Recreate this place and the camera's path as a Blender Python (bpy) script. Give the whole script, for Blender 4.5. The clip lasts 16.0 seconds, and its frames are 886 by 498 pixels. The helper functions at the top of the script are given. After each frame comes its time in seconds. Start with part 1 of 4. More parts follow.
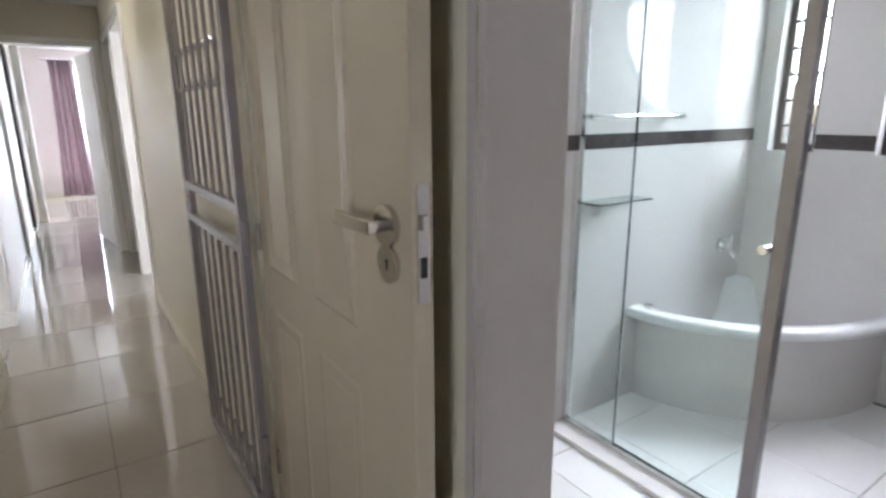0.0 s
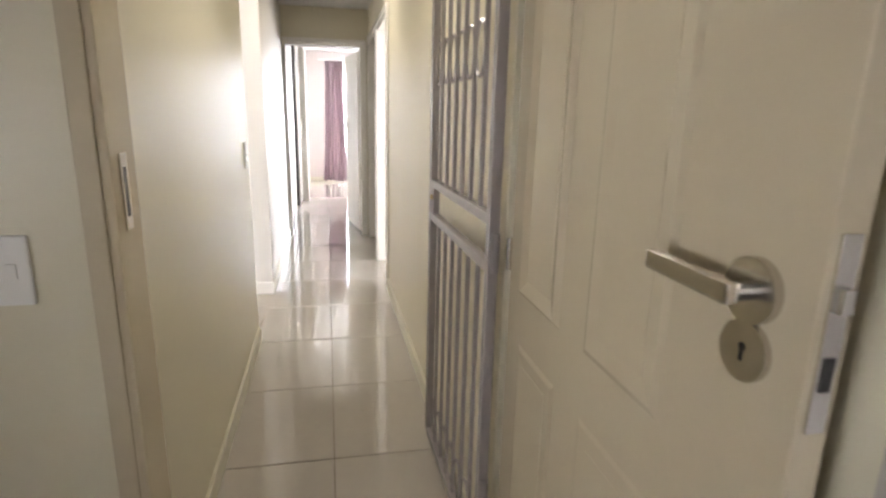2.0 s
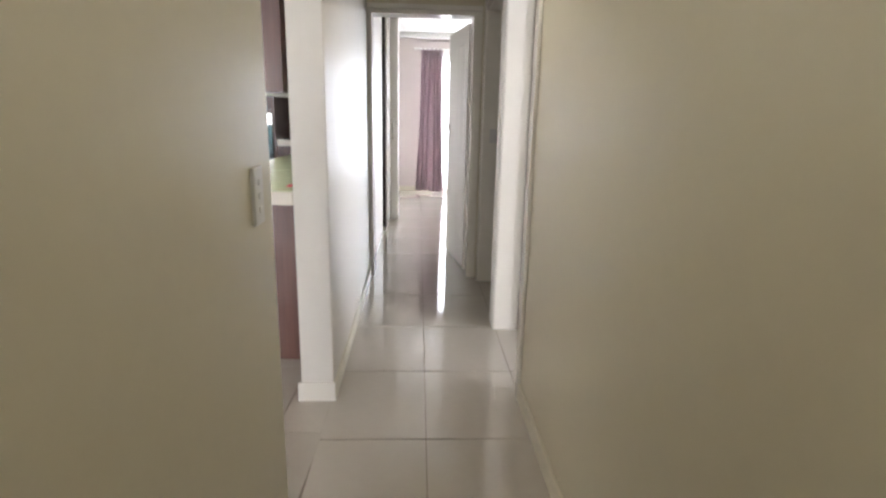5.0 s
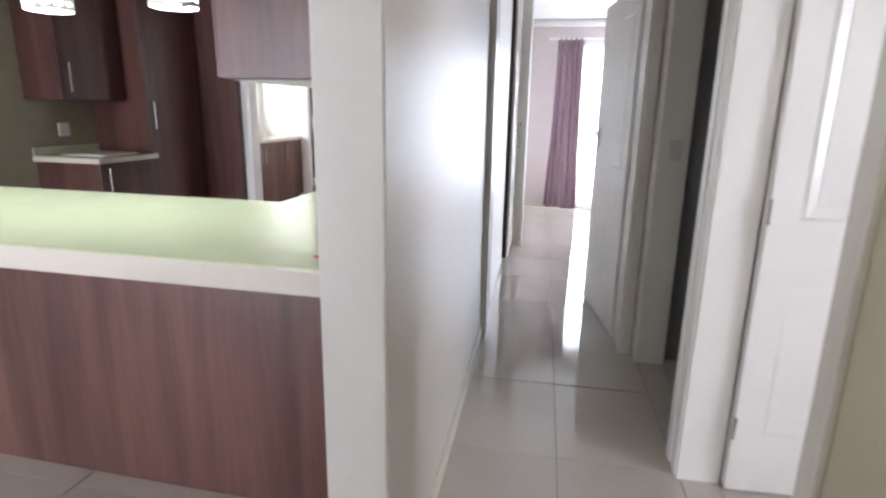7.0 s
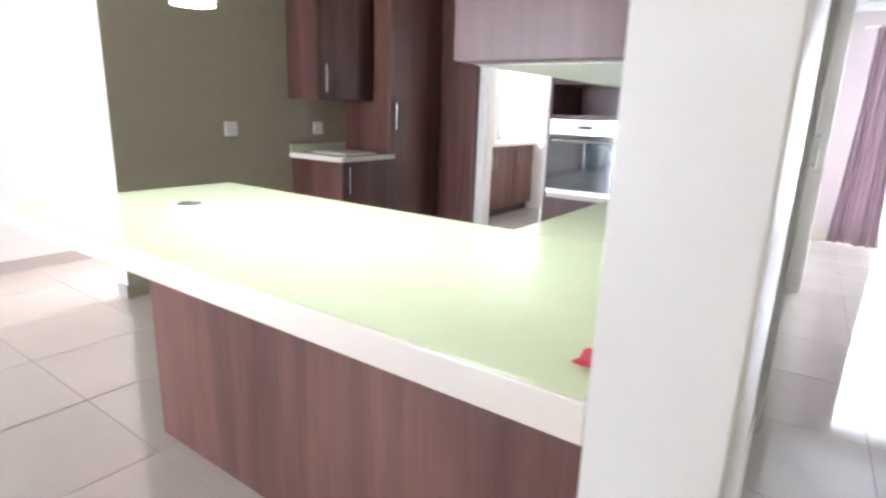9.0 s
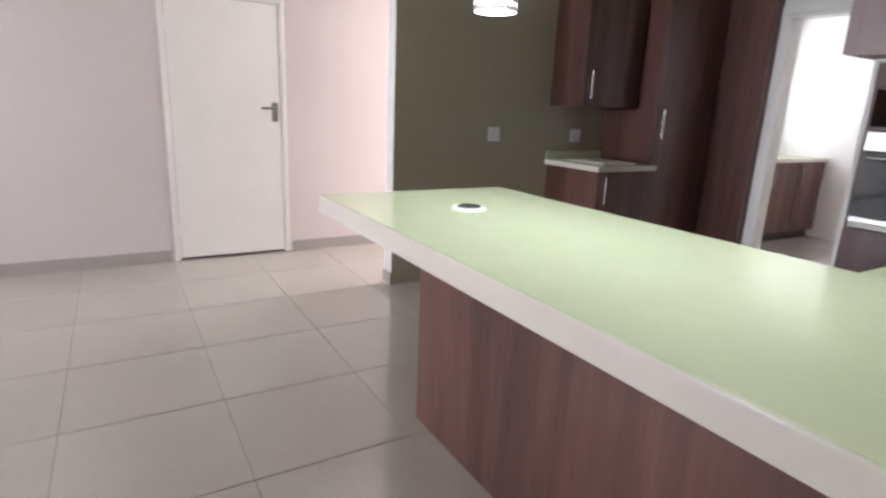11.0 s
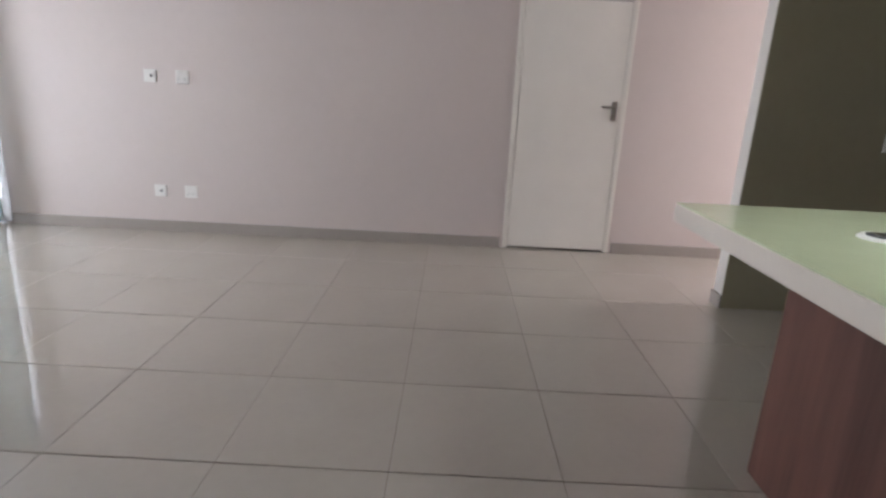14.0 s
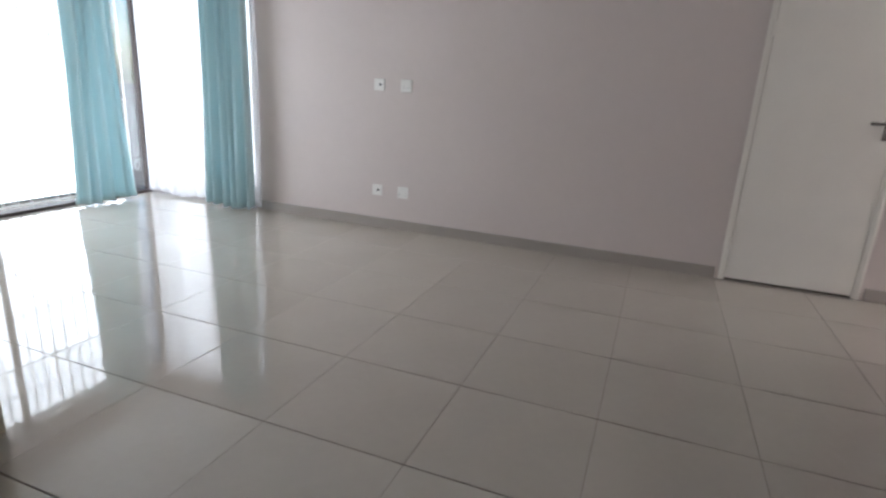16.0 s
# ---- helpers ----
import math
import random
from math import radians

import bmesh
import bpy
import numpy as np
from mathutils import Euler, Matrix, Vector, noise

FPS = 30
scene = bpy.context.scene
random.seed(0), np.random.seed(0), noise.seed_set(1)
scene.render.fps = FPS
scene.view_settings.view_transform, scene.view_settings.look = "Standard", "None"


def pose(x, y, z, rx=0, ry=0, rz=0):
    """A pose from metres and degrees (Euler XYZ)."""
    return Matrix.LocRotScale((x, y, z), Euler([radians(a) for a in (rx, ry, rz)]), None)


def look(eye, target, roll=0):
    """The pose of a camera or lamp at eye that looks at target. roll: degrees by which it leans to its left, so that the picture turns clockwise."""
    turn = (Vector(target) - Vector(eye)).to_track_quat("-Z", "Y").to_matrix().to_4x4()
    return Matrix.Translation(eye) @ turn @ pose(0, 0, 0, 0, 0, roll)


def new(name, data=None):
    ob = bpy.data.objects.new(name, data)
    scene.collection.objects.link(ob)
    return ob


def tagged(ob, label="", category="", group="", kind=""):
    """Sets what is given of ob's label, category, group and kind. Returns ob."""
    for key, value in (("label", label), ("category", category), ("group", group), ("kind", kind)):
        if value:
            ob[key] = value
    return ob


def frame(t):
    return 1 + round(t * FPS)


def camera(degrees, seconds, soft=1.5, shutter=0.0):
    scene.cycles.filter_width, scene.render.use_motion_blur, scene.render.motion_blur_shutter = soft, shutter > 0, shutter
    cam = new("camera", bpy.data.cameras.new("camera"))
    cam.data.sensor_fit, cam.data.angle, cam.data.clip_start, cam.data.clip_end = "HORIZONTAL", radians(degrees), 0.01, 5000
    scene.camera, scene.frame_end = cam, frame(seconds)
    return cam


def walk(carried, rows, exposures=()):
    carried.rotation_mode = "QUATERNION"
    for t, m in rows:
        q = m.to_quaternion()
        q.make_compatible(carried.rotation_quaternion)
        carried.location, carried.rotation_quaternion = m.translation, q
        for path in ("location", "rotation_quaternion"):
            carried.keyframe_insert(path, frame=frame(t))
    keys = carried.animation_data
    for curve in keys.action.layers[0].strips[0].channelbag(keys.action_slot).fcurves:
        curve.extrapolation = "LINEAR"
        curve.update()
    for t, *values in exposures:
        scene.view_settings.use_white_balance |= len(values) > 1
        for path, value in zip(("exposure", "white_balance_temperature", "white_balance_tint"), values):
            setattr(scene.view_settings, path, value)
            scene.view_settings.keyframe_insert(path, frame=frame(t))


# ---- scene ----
# Camera and its walk
cam = camera(77.5, 16.0, 2.5, 0.4)
PATH = [
    (0.0, 0.664, 0.235, 1.350, -31.69, -13.92, 0.35),
    (0.5, 0.662, 0.309, 1.340, -25.43, -13.79, -0.09),
    (1.0, 0.652, 0.399, 1.330, -19.89, -13.70, -0.68),
    (1.5, 0.645, 0.490, 1.329, -14.62, -13.80, -1.01),
    (2.0, 0.654, 0.578, 1.337, -9.04, -13.93, -1.32),
    (2.5, 0.639, 0.737, 1.319, -6.45, -13.96, -1.36),
    (3.0, 0.588, 0.975, 1.331, -5.29, -14.03, -1.48),
    (3.5, 0.598, 1.254, 1.325, -4.78, -13.98, -1.49),
    (6.0, 0.484, 3.066, 1.288, 5.55, -14.25, -0.85),
    (6.5, 0.475, 3.361, 1.301, 8.76, -14.25, -0.77),
    (7.0, 0.396, 3.610, 1.289, 12.72, -14.11, -0.94),
    (7.5, 0.323, 3.791, 1.288, 17.21, -14.09, -0.98),
    (8.0, 0.253, 3.936, 1.290, 22.35, -14.03, -1.18),
    (8.5, 0.185, 4.043, 1.287, 29.18, -14.06, -1.51),
    (9.0, 0.093, 4.079, 1.276, 35.68, -14.19, -1.83),
    (11.5, -0.104, 4.029, 1.261, 65.53, -14.43, -2.54),
    (12.0, -0.128, 4.011, 1.253, 71.12, -14.64, -2.67),
    (12.5, -0.141, 3.996, 1.252, 76.30, -14.96, -2.57),
    (13.0, -0.158, 3.974, 1.249, 81.57, -15.22, -2.58),
    (13.5, -0.177, 3.953, 1.253, 86.41, -15.58, -2.62),
    (14.0, -0.191, 3.924, 1.259, 91.26, -15.84, -2.67),
    (14.5, -0.221, 3.900, 1.258, 96.25, -15.97, -2.84),
    (15.0, -0.242, 3.870, 1.266, 101.18, -16.09, -2.99),
    (15.5, -0.262, 3.846, 1.272, 106.30, -16.12, -3.06),
    (16.0, -0.287, 3.830, 1.276, 111.44, -16.21, -3.06),
]
EXPOSURES = [(0.0, 1.5, 6000, 17), (1.5, 2.05, 6600, 17), (3.5, 1.78, 6500, 16), (6.0, 1.15, 6250, 17), (7.0, 1.2, 5950, 19), (7.5, 1.38, 5850, 19), (8.0, 1.62, 5800, 19), (9.0, 1.84, 5850, 18),
             (11.5, 0.62, 6000, 18), (12.5, 0.2, 6050, 18), (14.5, -0.06, 6050, 17), (16.0, -0.36, 6020, 15)]
walk(cam, [(t, pose(x, y, z, 90 + pitch, roll, yaw)) for t, x, y, z, yaw, pitch, roll in PATH], EXPOSURES)

# The corridor, bedroom and bathrooms stand 2.5 degrees askew to kitchen and lounge
HALL = Matrix.Translation((0.05, 4.63, 0)) @ Matrix.Rotation(radians(2.5), 4, "Z")
FLAT = Matrix.Identity(4)

# ---- light ----
world = bpy.data.worlds.new("sky")
scene.world = world
world.use_nodes = True
wn = world.node_tree.nodes
sky = wn.new("ShaderNodeTexSky")
sky.sky_type = "NISHITA"
sky.sun_disc = False
sky.sun_elevation = radians(42)
sky.sun_rotation = radians(18)
world.node_tree.links.new(sky.outputs[0], wn["Background"].inputs[0])
wn["Background"].inputs[1].default_value = 0.12

sun = new("sun", bpy.data.lights.new("sun", "SUN"))
sun.data.energy, sun.data.angle, sun.data.color = 2.5, radians(0.6), (1.0, 0.95, 0.87)
sun.matrix_world = look((3, 9, 10), (0, 0, 0))


def window_light(name, m, width, height, watts, colour=(0.95, 0.97, 1.0)):
    """Daylight standing in a window's opening."""
    data = bpy.data.lights.new(name, "AREA")
    data.shape, data.size, data.size_y, data.energy, data.color = "RECTANGLE", width, height, watts, colour
    ob = new(name, data)
    ob.matrix_world = m
    return ob


window_light("daylight_lounge_south", look((-3.3, -1.72, 1.1), (-3.3, 0, 1.1)), 2.9, 2.1, 150)
window_light("daylight_lounge_west", look((-5.1, -0.6, 1.15), (0, -0.6, 1.15)), 1.5, 2.0, 70)
window_light("daylight_passage", look((-4.2, 8.75, 1.2), (-4.2, 0, 1.0)), 0.8, 2.0, 85, (1.0, 0.93, 0.89))
window_light("daylight_scullery", look((-4.15, 10.2, 1.70), (0, 10.2, 1.4)), 1.2, 1.2, 17)
window_light("daylight_bedroom", HALL @ look((1.50, 7.05, 1.15), (1.3, 0, 1.0)), 2.0, 1.9, 98, (0.87, 0.93, 1.0))
window_light("daylight_bath", HALL @ look((3.75, -3.42, 1.75), (2.0, -3.6, 0.5)), 1.1, 0.9, 60)
# Fill for the side room, added out of view and aimed at its doorway.
window_light("study_fill", HALL @ look((3.32, -0.8, 1.4), (1.0, 0.55, 1.0)), 1.0, 1.0, 22)
# Fill for the lobby, in an unseen opening made up for it.
window_light("lobby_fill", HALL @ look((-1.46, -4.9, 1.12), (1, -4.6, 1.2)), 0.9, 0.42, 0.2, (1.0, 0.90, 0.74))


# ---- materials ----
def material(name, colour, rough=0.5, metal=0.0, spread=0.06, scale=3.0, bump=0.0, bump_scale=60.0, coat=0.0, island=0.0):
    m = bpy.data.materials.new(name)
    m.use_nodes = True
    n, l = m.node_tree.nodes, m.node_tree.links
    b = n["Principled BSDF"]
    b.inputs["Roughness"].default_value, b.inputs["Metallic"].default_value = rough, metal
    b.inputs["Coat Weight"].default_value, b.inputs["Coat Roughness"].default_value = coat, 0.04
    tc = n.new("ShaderNodeTexCoord")
    big = n.new("ShaderNodeTexNoise")
    big.inputs["Scale"].default_value, big.inputs["Detail"].default_value = scale, 4
    fine = n.new("ShaderNodeTexNoise")
    fine.inputs["Scale"].default_value, fine.inputs["Detail"].default_value = scale * 14, 3
    l.new(tc.outputs["Object"], big.inputs[0]), l.new(tc.outputs["Object"], fine.inputs[0])
    add = n.new("ShaderNodeMath")
    add.operation = "MULTIPLY_ADD"
    l.new(fine.outputs[0], add.inputs[0])
    add.inputs[1].default_value = 0.45
    l.new(big.outputs[0], add.inputs[2])
    value = add.outputs[0]
    if island:
        info = n.new("ShaderNodeObjectInfo")
        more = n.new("ShaderNodeMath")
        more.operation = "MULTIPLY_ADD"
        l.new(info.outputs["Random"], more.inputs[0])
        more.inputs[1].default_value = island
        l.new(value, more.inputs[2])
        value = more.outputs[0]
    ramp = n.new("ShaderNodeMapRange")
    ramp.inputs[1].default_value, ramp.inputs[2].default_value = 0.4, 1.05
    ramp.inputs[3].default_value, ramp.inputs[4].default_value = 1 - spread, 1 + spread
    l.new(value, ramp.inputs[0])
    mix = n.new("ShaderNodeVectorMath")
    mix.operation = "SCALE"
    mix.inputs[0].default_value = colour
    l.new(ramp.outputs[0], mix.inputs[3])
    l.new(mix.outputs[0], b.inputs["Base Color"])
    wear = n.new("ShaderNodeMapRange")
    wear.inputs[3].default_value, wear.inputs[4].default_value = rough * 0.85, min(1, rough * 1.2)
    l.new(big.outputs[0], wear.inputs[0])
    l.new(wear.outputs[0], b.inputs["Roughness"])
    if bump:
        grain = n.new("ShaderNodeTexNoise")
        grain.inputs["Scale"].default_value, grain.inputs["Detail"].default_value = bump_scale, 3
        l.new(tc.outputs["Object"], grain.inputs[0])
        bp = n.new("ShaderNodeBump")
        bp.inputs["Strength"].default_value, bp.inputs["Distance"].default_value = bump, 0.003
        l.new(grain.outputs[0], bp.inputs["Height"])
        l.new(bp.outputs[0], b.inputs["Normal"])
    return m


def wood_material(name, dark, light, rough=0.33):
    """Laminate with a wood grain that runs upright."""
    m = bpy.data.materials.new(name)
    m.use_nodes = True
    n, l = m.node_tree.nodes, m.node_tree.links
    b = n["Principled BSDF"]
    tc, mp = n.new("ShaderNodeTexCoord"), n.new("ShaderNodeMapping")
    mp.inputs["Scale"].default_value = (1, 1, 0.07)
    l.new(tc.outputs["Object"], mp.inputs[0])
    a, c = n.new("ShaderNodeTexNoise"), n.new("ShaderNodeTexNoise")
    a.inputs["Scale"].default_value, a.inputs["Detail"].default_value, a.inputs["Distortion"].default_value = 6, 4, 0.5
    c.inputs["Scale"].default_value, c.inputs["Detail"].default_value = 60, 4
    l.new(mp.outputs[0], a.inputs[0]), l.new(mp.outputs[0], c.inputs[0])
    add = n.new("ShaderNodeMath")
    add.operation = "MULTIPLY_ADD"
    add.inputs[1].default_value = 0.28
    l.new(c.outputs[0], add.inputs[0]), l.new(a.outputs[0], add.inputs[2])
    ramp = n.new("ShaderNodeValToRGB")
    ramp.color_ramp.elements[0].position, ramp.color_ramp.elements[1].position = 0.42, 0.95
    ramp.color_ramp.elements[0].color, ramp.color_ramp.elements[1].color = (*dark, 1), (*light, 1)
    l.new(add.outputs[0], ramp.inputs[0])
    l.new(ramp.outputs[0], b.inputs["Base Color"])
    bp = n.new("ShaderNodeBump")
    bp.inputs["Strength"].default_value, bp.inputs["Distance"].default_value = 0.12, 0.002
    l.new(c.outputs[0], bp.inputs["Height"]), l.new(bp.outputs[0], b.inputs["Normal"])
    b.inputs["Roughness"].default_value = rough
    return m


def glass_material(name, colour=(0.93, 0.98, 0.96)):
    m = bpy.data.materials.new(name)
    m.use_nodes = True
    b = m.node_tree.nodes["Principled BSDF"]
    b.inputs["Base Color"].default_value = (*colour, 1)
    b.inputs["Roughness"].default_value, b.inputs["IOR"].default_value = 0.02, 1.45
    b.inputs["Transmission Weight"].default_value = 1.0
    return m


def cloth_material(name, colour, through_share=0.25, alpha=1.0):
    m = bpy.data.materials.new(name)
    m.use_nodes = True
    n, l = m.node_tree.nodes, m.node_tree.links
    b = n["Principled BSDF"]
    b.inputs["Base Color"].default_value, b.inputs["Roughness"].default_value = (*colour, 1), 0.85
    tr = n.new("ShaderNodeBsdfTranslucent")
    tr.inputs[0].default_value = (*colour, 1)
    mix = n.new("ShaderNodeMixShader")
    mix.inputs[0].default_value = through_share
    l.new(b.outputs[0], mix.inputs[1]), l.new(tr.outputs[0], mix.inputs[2])
    tc, weave = n.new("ShaderNodeTexCoord"), n.new("ShaderNodeTexNoise")
    weave.inputs["Scale"].default_value = 180
    l.new(tc.outputs["Object"], weave.inputs[0])
    bp = n.new("ShaderNodeBump")
    bp.inputs["Strength"].default_value, bp.inputs["Distance"].default_value = 0.2, 0.002
    l.new(weave.outputs[0], bp.inputs["Height"]), l.new(bp.outputs[0], b.inputs["Normal"])
    last = mix
    if alpha < 1:
        clear, veil = n.new("ShaderNodeBsdfTransparent"), n.new("ShaderNodeMixShader")
        veil.inputs[0].default_value = alpha
        l.new(clear.outputs[0], veil.inputs[1]), l.new(mix.outputs[0], veil.inputs[2])
        last = veil
    l.new(last.outputs[0], n["Material Output"].inputs[0])
    return m


def glow_material(name, colour, strength):
    m = bpy.data.materials.new(name)
    m.use_nodes = True
    b = m.node_tree.nodes["Principled BSDF"]
    b.inputs["Emission Color"].default_value, b.inputs["Emission Strength"].default_value = (*colour, 1), strength
    return m


CREAM = material("cream_wall_paint", (0.66, 0.61, 0.47), 0.34, spread=0.03, scale=1.5, bump=0.10, bump_scale=90)
SATIN = material("satin_wall_paint", (0.64, 0.60, 0.53), 0.4, spread=0.03, scale=1.5, bump=0.10, bump_scale=90)
PALE = material("pale_wall_paint", (0.62, 0.55, 0.525), 0.5, spread=0.03, scale=1.2, bump=0.12, bump_scale=90)
WHITE_WALL = material("white_plaster", (0.74, 0.71, 0.665), 0.45, spread=0.03, scale=1.5, bump=0.12, bump_scale=90)
OLIVE = material("olive_gloss_paint", (0.39, 0.355, 0.25), 0.16, spread=0.05, scale=1.4, bump=0.06, bump_scale=30)
CEILING = material("ceiling_paint", (0.80, 0.79, 0.76), 0.8, spread=0.02)
ENAMEL = material("white_enamel", (0.81, 0.78, 0.725), 0.22, spread=0.03, scale=4, bump=0.05, bump_scale=25)
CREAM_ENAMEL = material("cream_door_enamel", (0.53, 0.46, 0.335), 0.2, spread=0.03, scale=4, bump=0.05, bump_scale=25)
# Enamel with the bathroom doorway's shade put into its greyish pink colour.
SHADED_ENAMEL = material("shaded_enamel", (0.50, 0.45, 0.41), 0.35, spread=0.03, scale=4)
SKIRT = material("skirting_tile", (0.37, 0.335, 0.305), 0.2, spread=0.05)
SKIRT_PAINT = material("painted_skirting", (0.66, 0.62, 0.50), 0.3, spread=0.04)
TILE = material("polished_floor_tile", (0.46, 0.42, 0.37), 0.05, spread=0.05, scale=1.6, coat=0.5, island=0.25)
GROUT = material("grout", (0.19, 0.155, 0.13), 0.9, spread=0.2, scale=20)
WOOD = wood_material("dark_wood_laminate", (0.060, 0.025, 0.020), (0.18, 0.078, 0.058))
PANEL_WOOD = wood_material("red_brown_wood_laminate", (0.056, 0.023, 0.018), (0.185, 0.084, 0.062), 0.36)
DARK = material("dark_brown_edge", (0.03, 0.018, 0.016), 0.4)
LIME = material("pale_lime_worktop", (0.62, 0.665, 0.45), 0.11, spread=0.03, scale=12)
EDGE = material("pale_worktop_edge", (0.68, 0.62, 0.54), 0.3, spread=0.04)
CHROME = material("brushed_steel", (0.62, 0.60, 0.57), 0.24, 1.0, 0.06, 30)
MIRROR_CHROME = material("polished_chrome", (0.78, 0.78, 0.78), 0.08, 1.0, 0.03, 10)
BRASS = material("aged_brass", (0.45, 0.33, 0.15), 0.35, 1.0, 0.1, 30)
GATE = material("silver_grey_gate_paint", (0.36, 0.33, 0.335), 0.2, 0.15, 0.08, 12, 0.1, 60)
PLASTIC = material("white_plastic", (0.78, 0.77, 0.74), 0.35, spread=0.02)
BLACK = material("black_plastic", (0.012, 0.012, 0.013), 0.3, spread=0.1)
OVEN_GLASS = material("black_oven_glass", (0.008, 0.008, 0.01), 0.05, spread=0.02, coat=1.0)
GLASS = glass_material("clear_glass")
SHOWER_GLASS = glass_material("greenish_shower_glass", (0.86, 0.96, 0.93))
WALL_TILE = material("white_wall_tile", (0.62, 0.60, 0.585), 0.06, spread=0.03, scale=2)
BAND = material("dark_mosaic_band", (0.055, 0.045, 0.045), 0.2, spread=0.5, scale=22)
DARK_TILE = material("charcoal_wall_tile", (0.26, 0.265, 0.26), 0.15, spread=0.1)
WALL_TILE.node_tree.nodes["Principled BSDF"].inputs["Specular IOR Level"].default_value = 0.28
WHITE_TILE = material("white_bathroom_floor_tile", (0.78, 0.77, 0.76), 0.15, spread=0.03, scale=2, island=0.2)
TUB = material("bath_acrylic", (0.80, 0.81, 0.82), 0.12, spread=0.01)
TEAL = cloth_material("teal_satin", (0.64, 0.79, 0.81), 0.33)
MAUVE = cloth_material("mauve_satin", (0.43, 0.335, 0.36), 0.3)
SHEER = cloth_material("white_voile", (0.86, 0.86, 0.86), 0.55, 0.55)
BAR = material("dark_window_steel", (0.05, 0.035, 0.03), 0.5, 0.3)
PROFILE = material("grey_anodised_profile", (0.22, 0.20, 0.20), 0.25, 0.8, 0.05, 20)
UNDERSIDE = material("pale_grey_melamine", (0.62, 0.61, 0.60), 0.35, spread=0.03)
BULB = glow_material("lit_bulb", (0.93, 1.0, 0.98), 20.0)
DIFFUSER = glow_material("lit_diffuser", (1.0, 0.97, 0.84), 2.0)
RED = material("red_cloth", (0.55, 0.05, 0.08), 0.8, spread=0.1)
PAVING = material("outdoor_paving", (0.42, 0.40, 0.37), 0.8, spread=0.15)


# ---- building helpers ----
def box(bm, x0, x1, y0, y1, z0, z1, bevel=0.0):
    r = bmesh.ops.create_cube(bm, size=1.0)
    bmesh.ops.scale(bm, vec=(x1 - x0, y1 - y0, z1 - z0), verts=r["verts"])
    bmesh.ops.translate(bm, vec=((x0 + x1) / 2, (y0 + y1) / 2, (z0 + z1) / 2), verts=r["verts"])
    if bevel:
        edges = list({e for v in r["verts"] for e in v.link_edges})
        bmesh.ops.bevel(bm, geom=edges, offset=bevel, segments=2, affect="EDGES", profile=0.6)


def rod(bm, a, b, radius, segments=12, radius2=None):
    a, b = Vector(a), Vector(b)
    m = Matrix.Translation((a + b) / 2) @ (b - a).to_track_quat("Z", "Y").to_matrix().to_4x4()
    bmesh.ops.create_cone(bm, cap_ends=True, segments=segments, radius1=radius, radius2=radius if radius2 is None else radius2, depth=(b - a).length, matrix=m)


def mesh_of(name, bm, material_, smooth=False):
    me = bpy.data.meshes.new(name)
    bmesh.ops.recalc_face_normals(bm, faces=bm.faces)
    bm.to_mesh(me)
    bm.free()
    me.materials.append(material_)
    if smooth:
        for p in me.polygons:
            p.use_smooth = True
    return me


def part(name, bm, material_, parent, label="", smooth=False):
    ob = new(name, mesh_of(name, bm, material_, smooth))
    ob.parent = parent
    return tagged(ob, label)


def blocks(*rows, bevel=0.0):
    bm = bmesh.new()
    for r in rows:
        box(bm, *r, bevel=bevel)
    return bm


def thing(name, m, label, category, group="", kind=""):
    ob = new(name)
    ob.empty_display_size = 0.1
    ob.matrix_world = m
    return tagged(ob, label, category, group, kind)


def structure(name, bm, material_, m, label, category):
    ob = new(name, mesh_of(name, bm, material_))
    ob.matrix_world = m
    return tagged(ob, label, category, "", "structure")


# ---- structure: lounge and kitchen ----
structure("wall_west", blocks((-4.90, -4.78, 0.1, 4.39, 0, 2.45), (-4.90, -4.78, 4.39, 5.29, 2.03, 2.45), (-4.90, -4.78, 5.29, 8.6, 0, 2.45), (-4.90, -4.78, -1.36, 0.1, 2.15, 2.45)), PALE, FLAT, "pale greyish pink painted lounge wall", "wall")
structure("wall_south", blocks((-4.90, -1.85, -1.48, -1.36, 2.15, 2.45), (-1.85, 0.4, -1.48, -1.36, 0, 2.45)), PALE, FLAT, "pale painted wall round the sliding door", "wall")
structure("wall_kitchen_divider", blocks((-3.68, -3.574, 5.70, 8.5, 0, 2.45)), WHITE_WALL, FLAT, "white plastered wall end beside the kitchen", "wall")
structure("wall_kitchen_west", blocks((-3.574, -3.57, 5.703, 8.5, 0, 2.45)), OLIVE, FLAT, "glossy olive green painted kitchen wall", "wall")
structure("wall_kitchen_north", blocks((-3.57, -2.62, 8.5, 8.62, 0, 2.45), (-2.62, -1.96, 8.5, 8.62, 2.06, 2.45), (-1.96, -1.90, 8.5, 8.95, 0, 2.45), (-1.96, 0.0, 8.95, 9.07, 0, 2.45)), WHITE_WALL, FLAT, "white kitchen wall with a scullery doorway", "wall")
structure("wall_passage_north", blocks((-4.90, -3.68, 8.6, 8.72, 2.1, 2.45)), WHITE_WALL, FLAT, "white wall above the passage's glazed end", "wall")
structure("wall_scullery", blocks((-4.02, -3.9, 8.73, 9.55, 0, 2.45), (-4.02, -3.9, 10.85, 11.0, 0, 2.45), (-4.02, -3.9, 9.55, 10.85, 0, 1.08), (-4.02, -3.9, 9.55, 10.85, 2.3, 2.45), (-3.9, -1.8, 10.95, 11.07, 0, 2.45), (-1.83, -1.71, 9.08, 10.95, 0, 2.45)), WHITE_WALL, FLAT, "white scullery walls round a window", "wall")
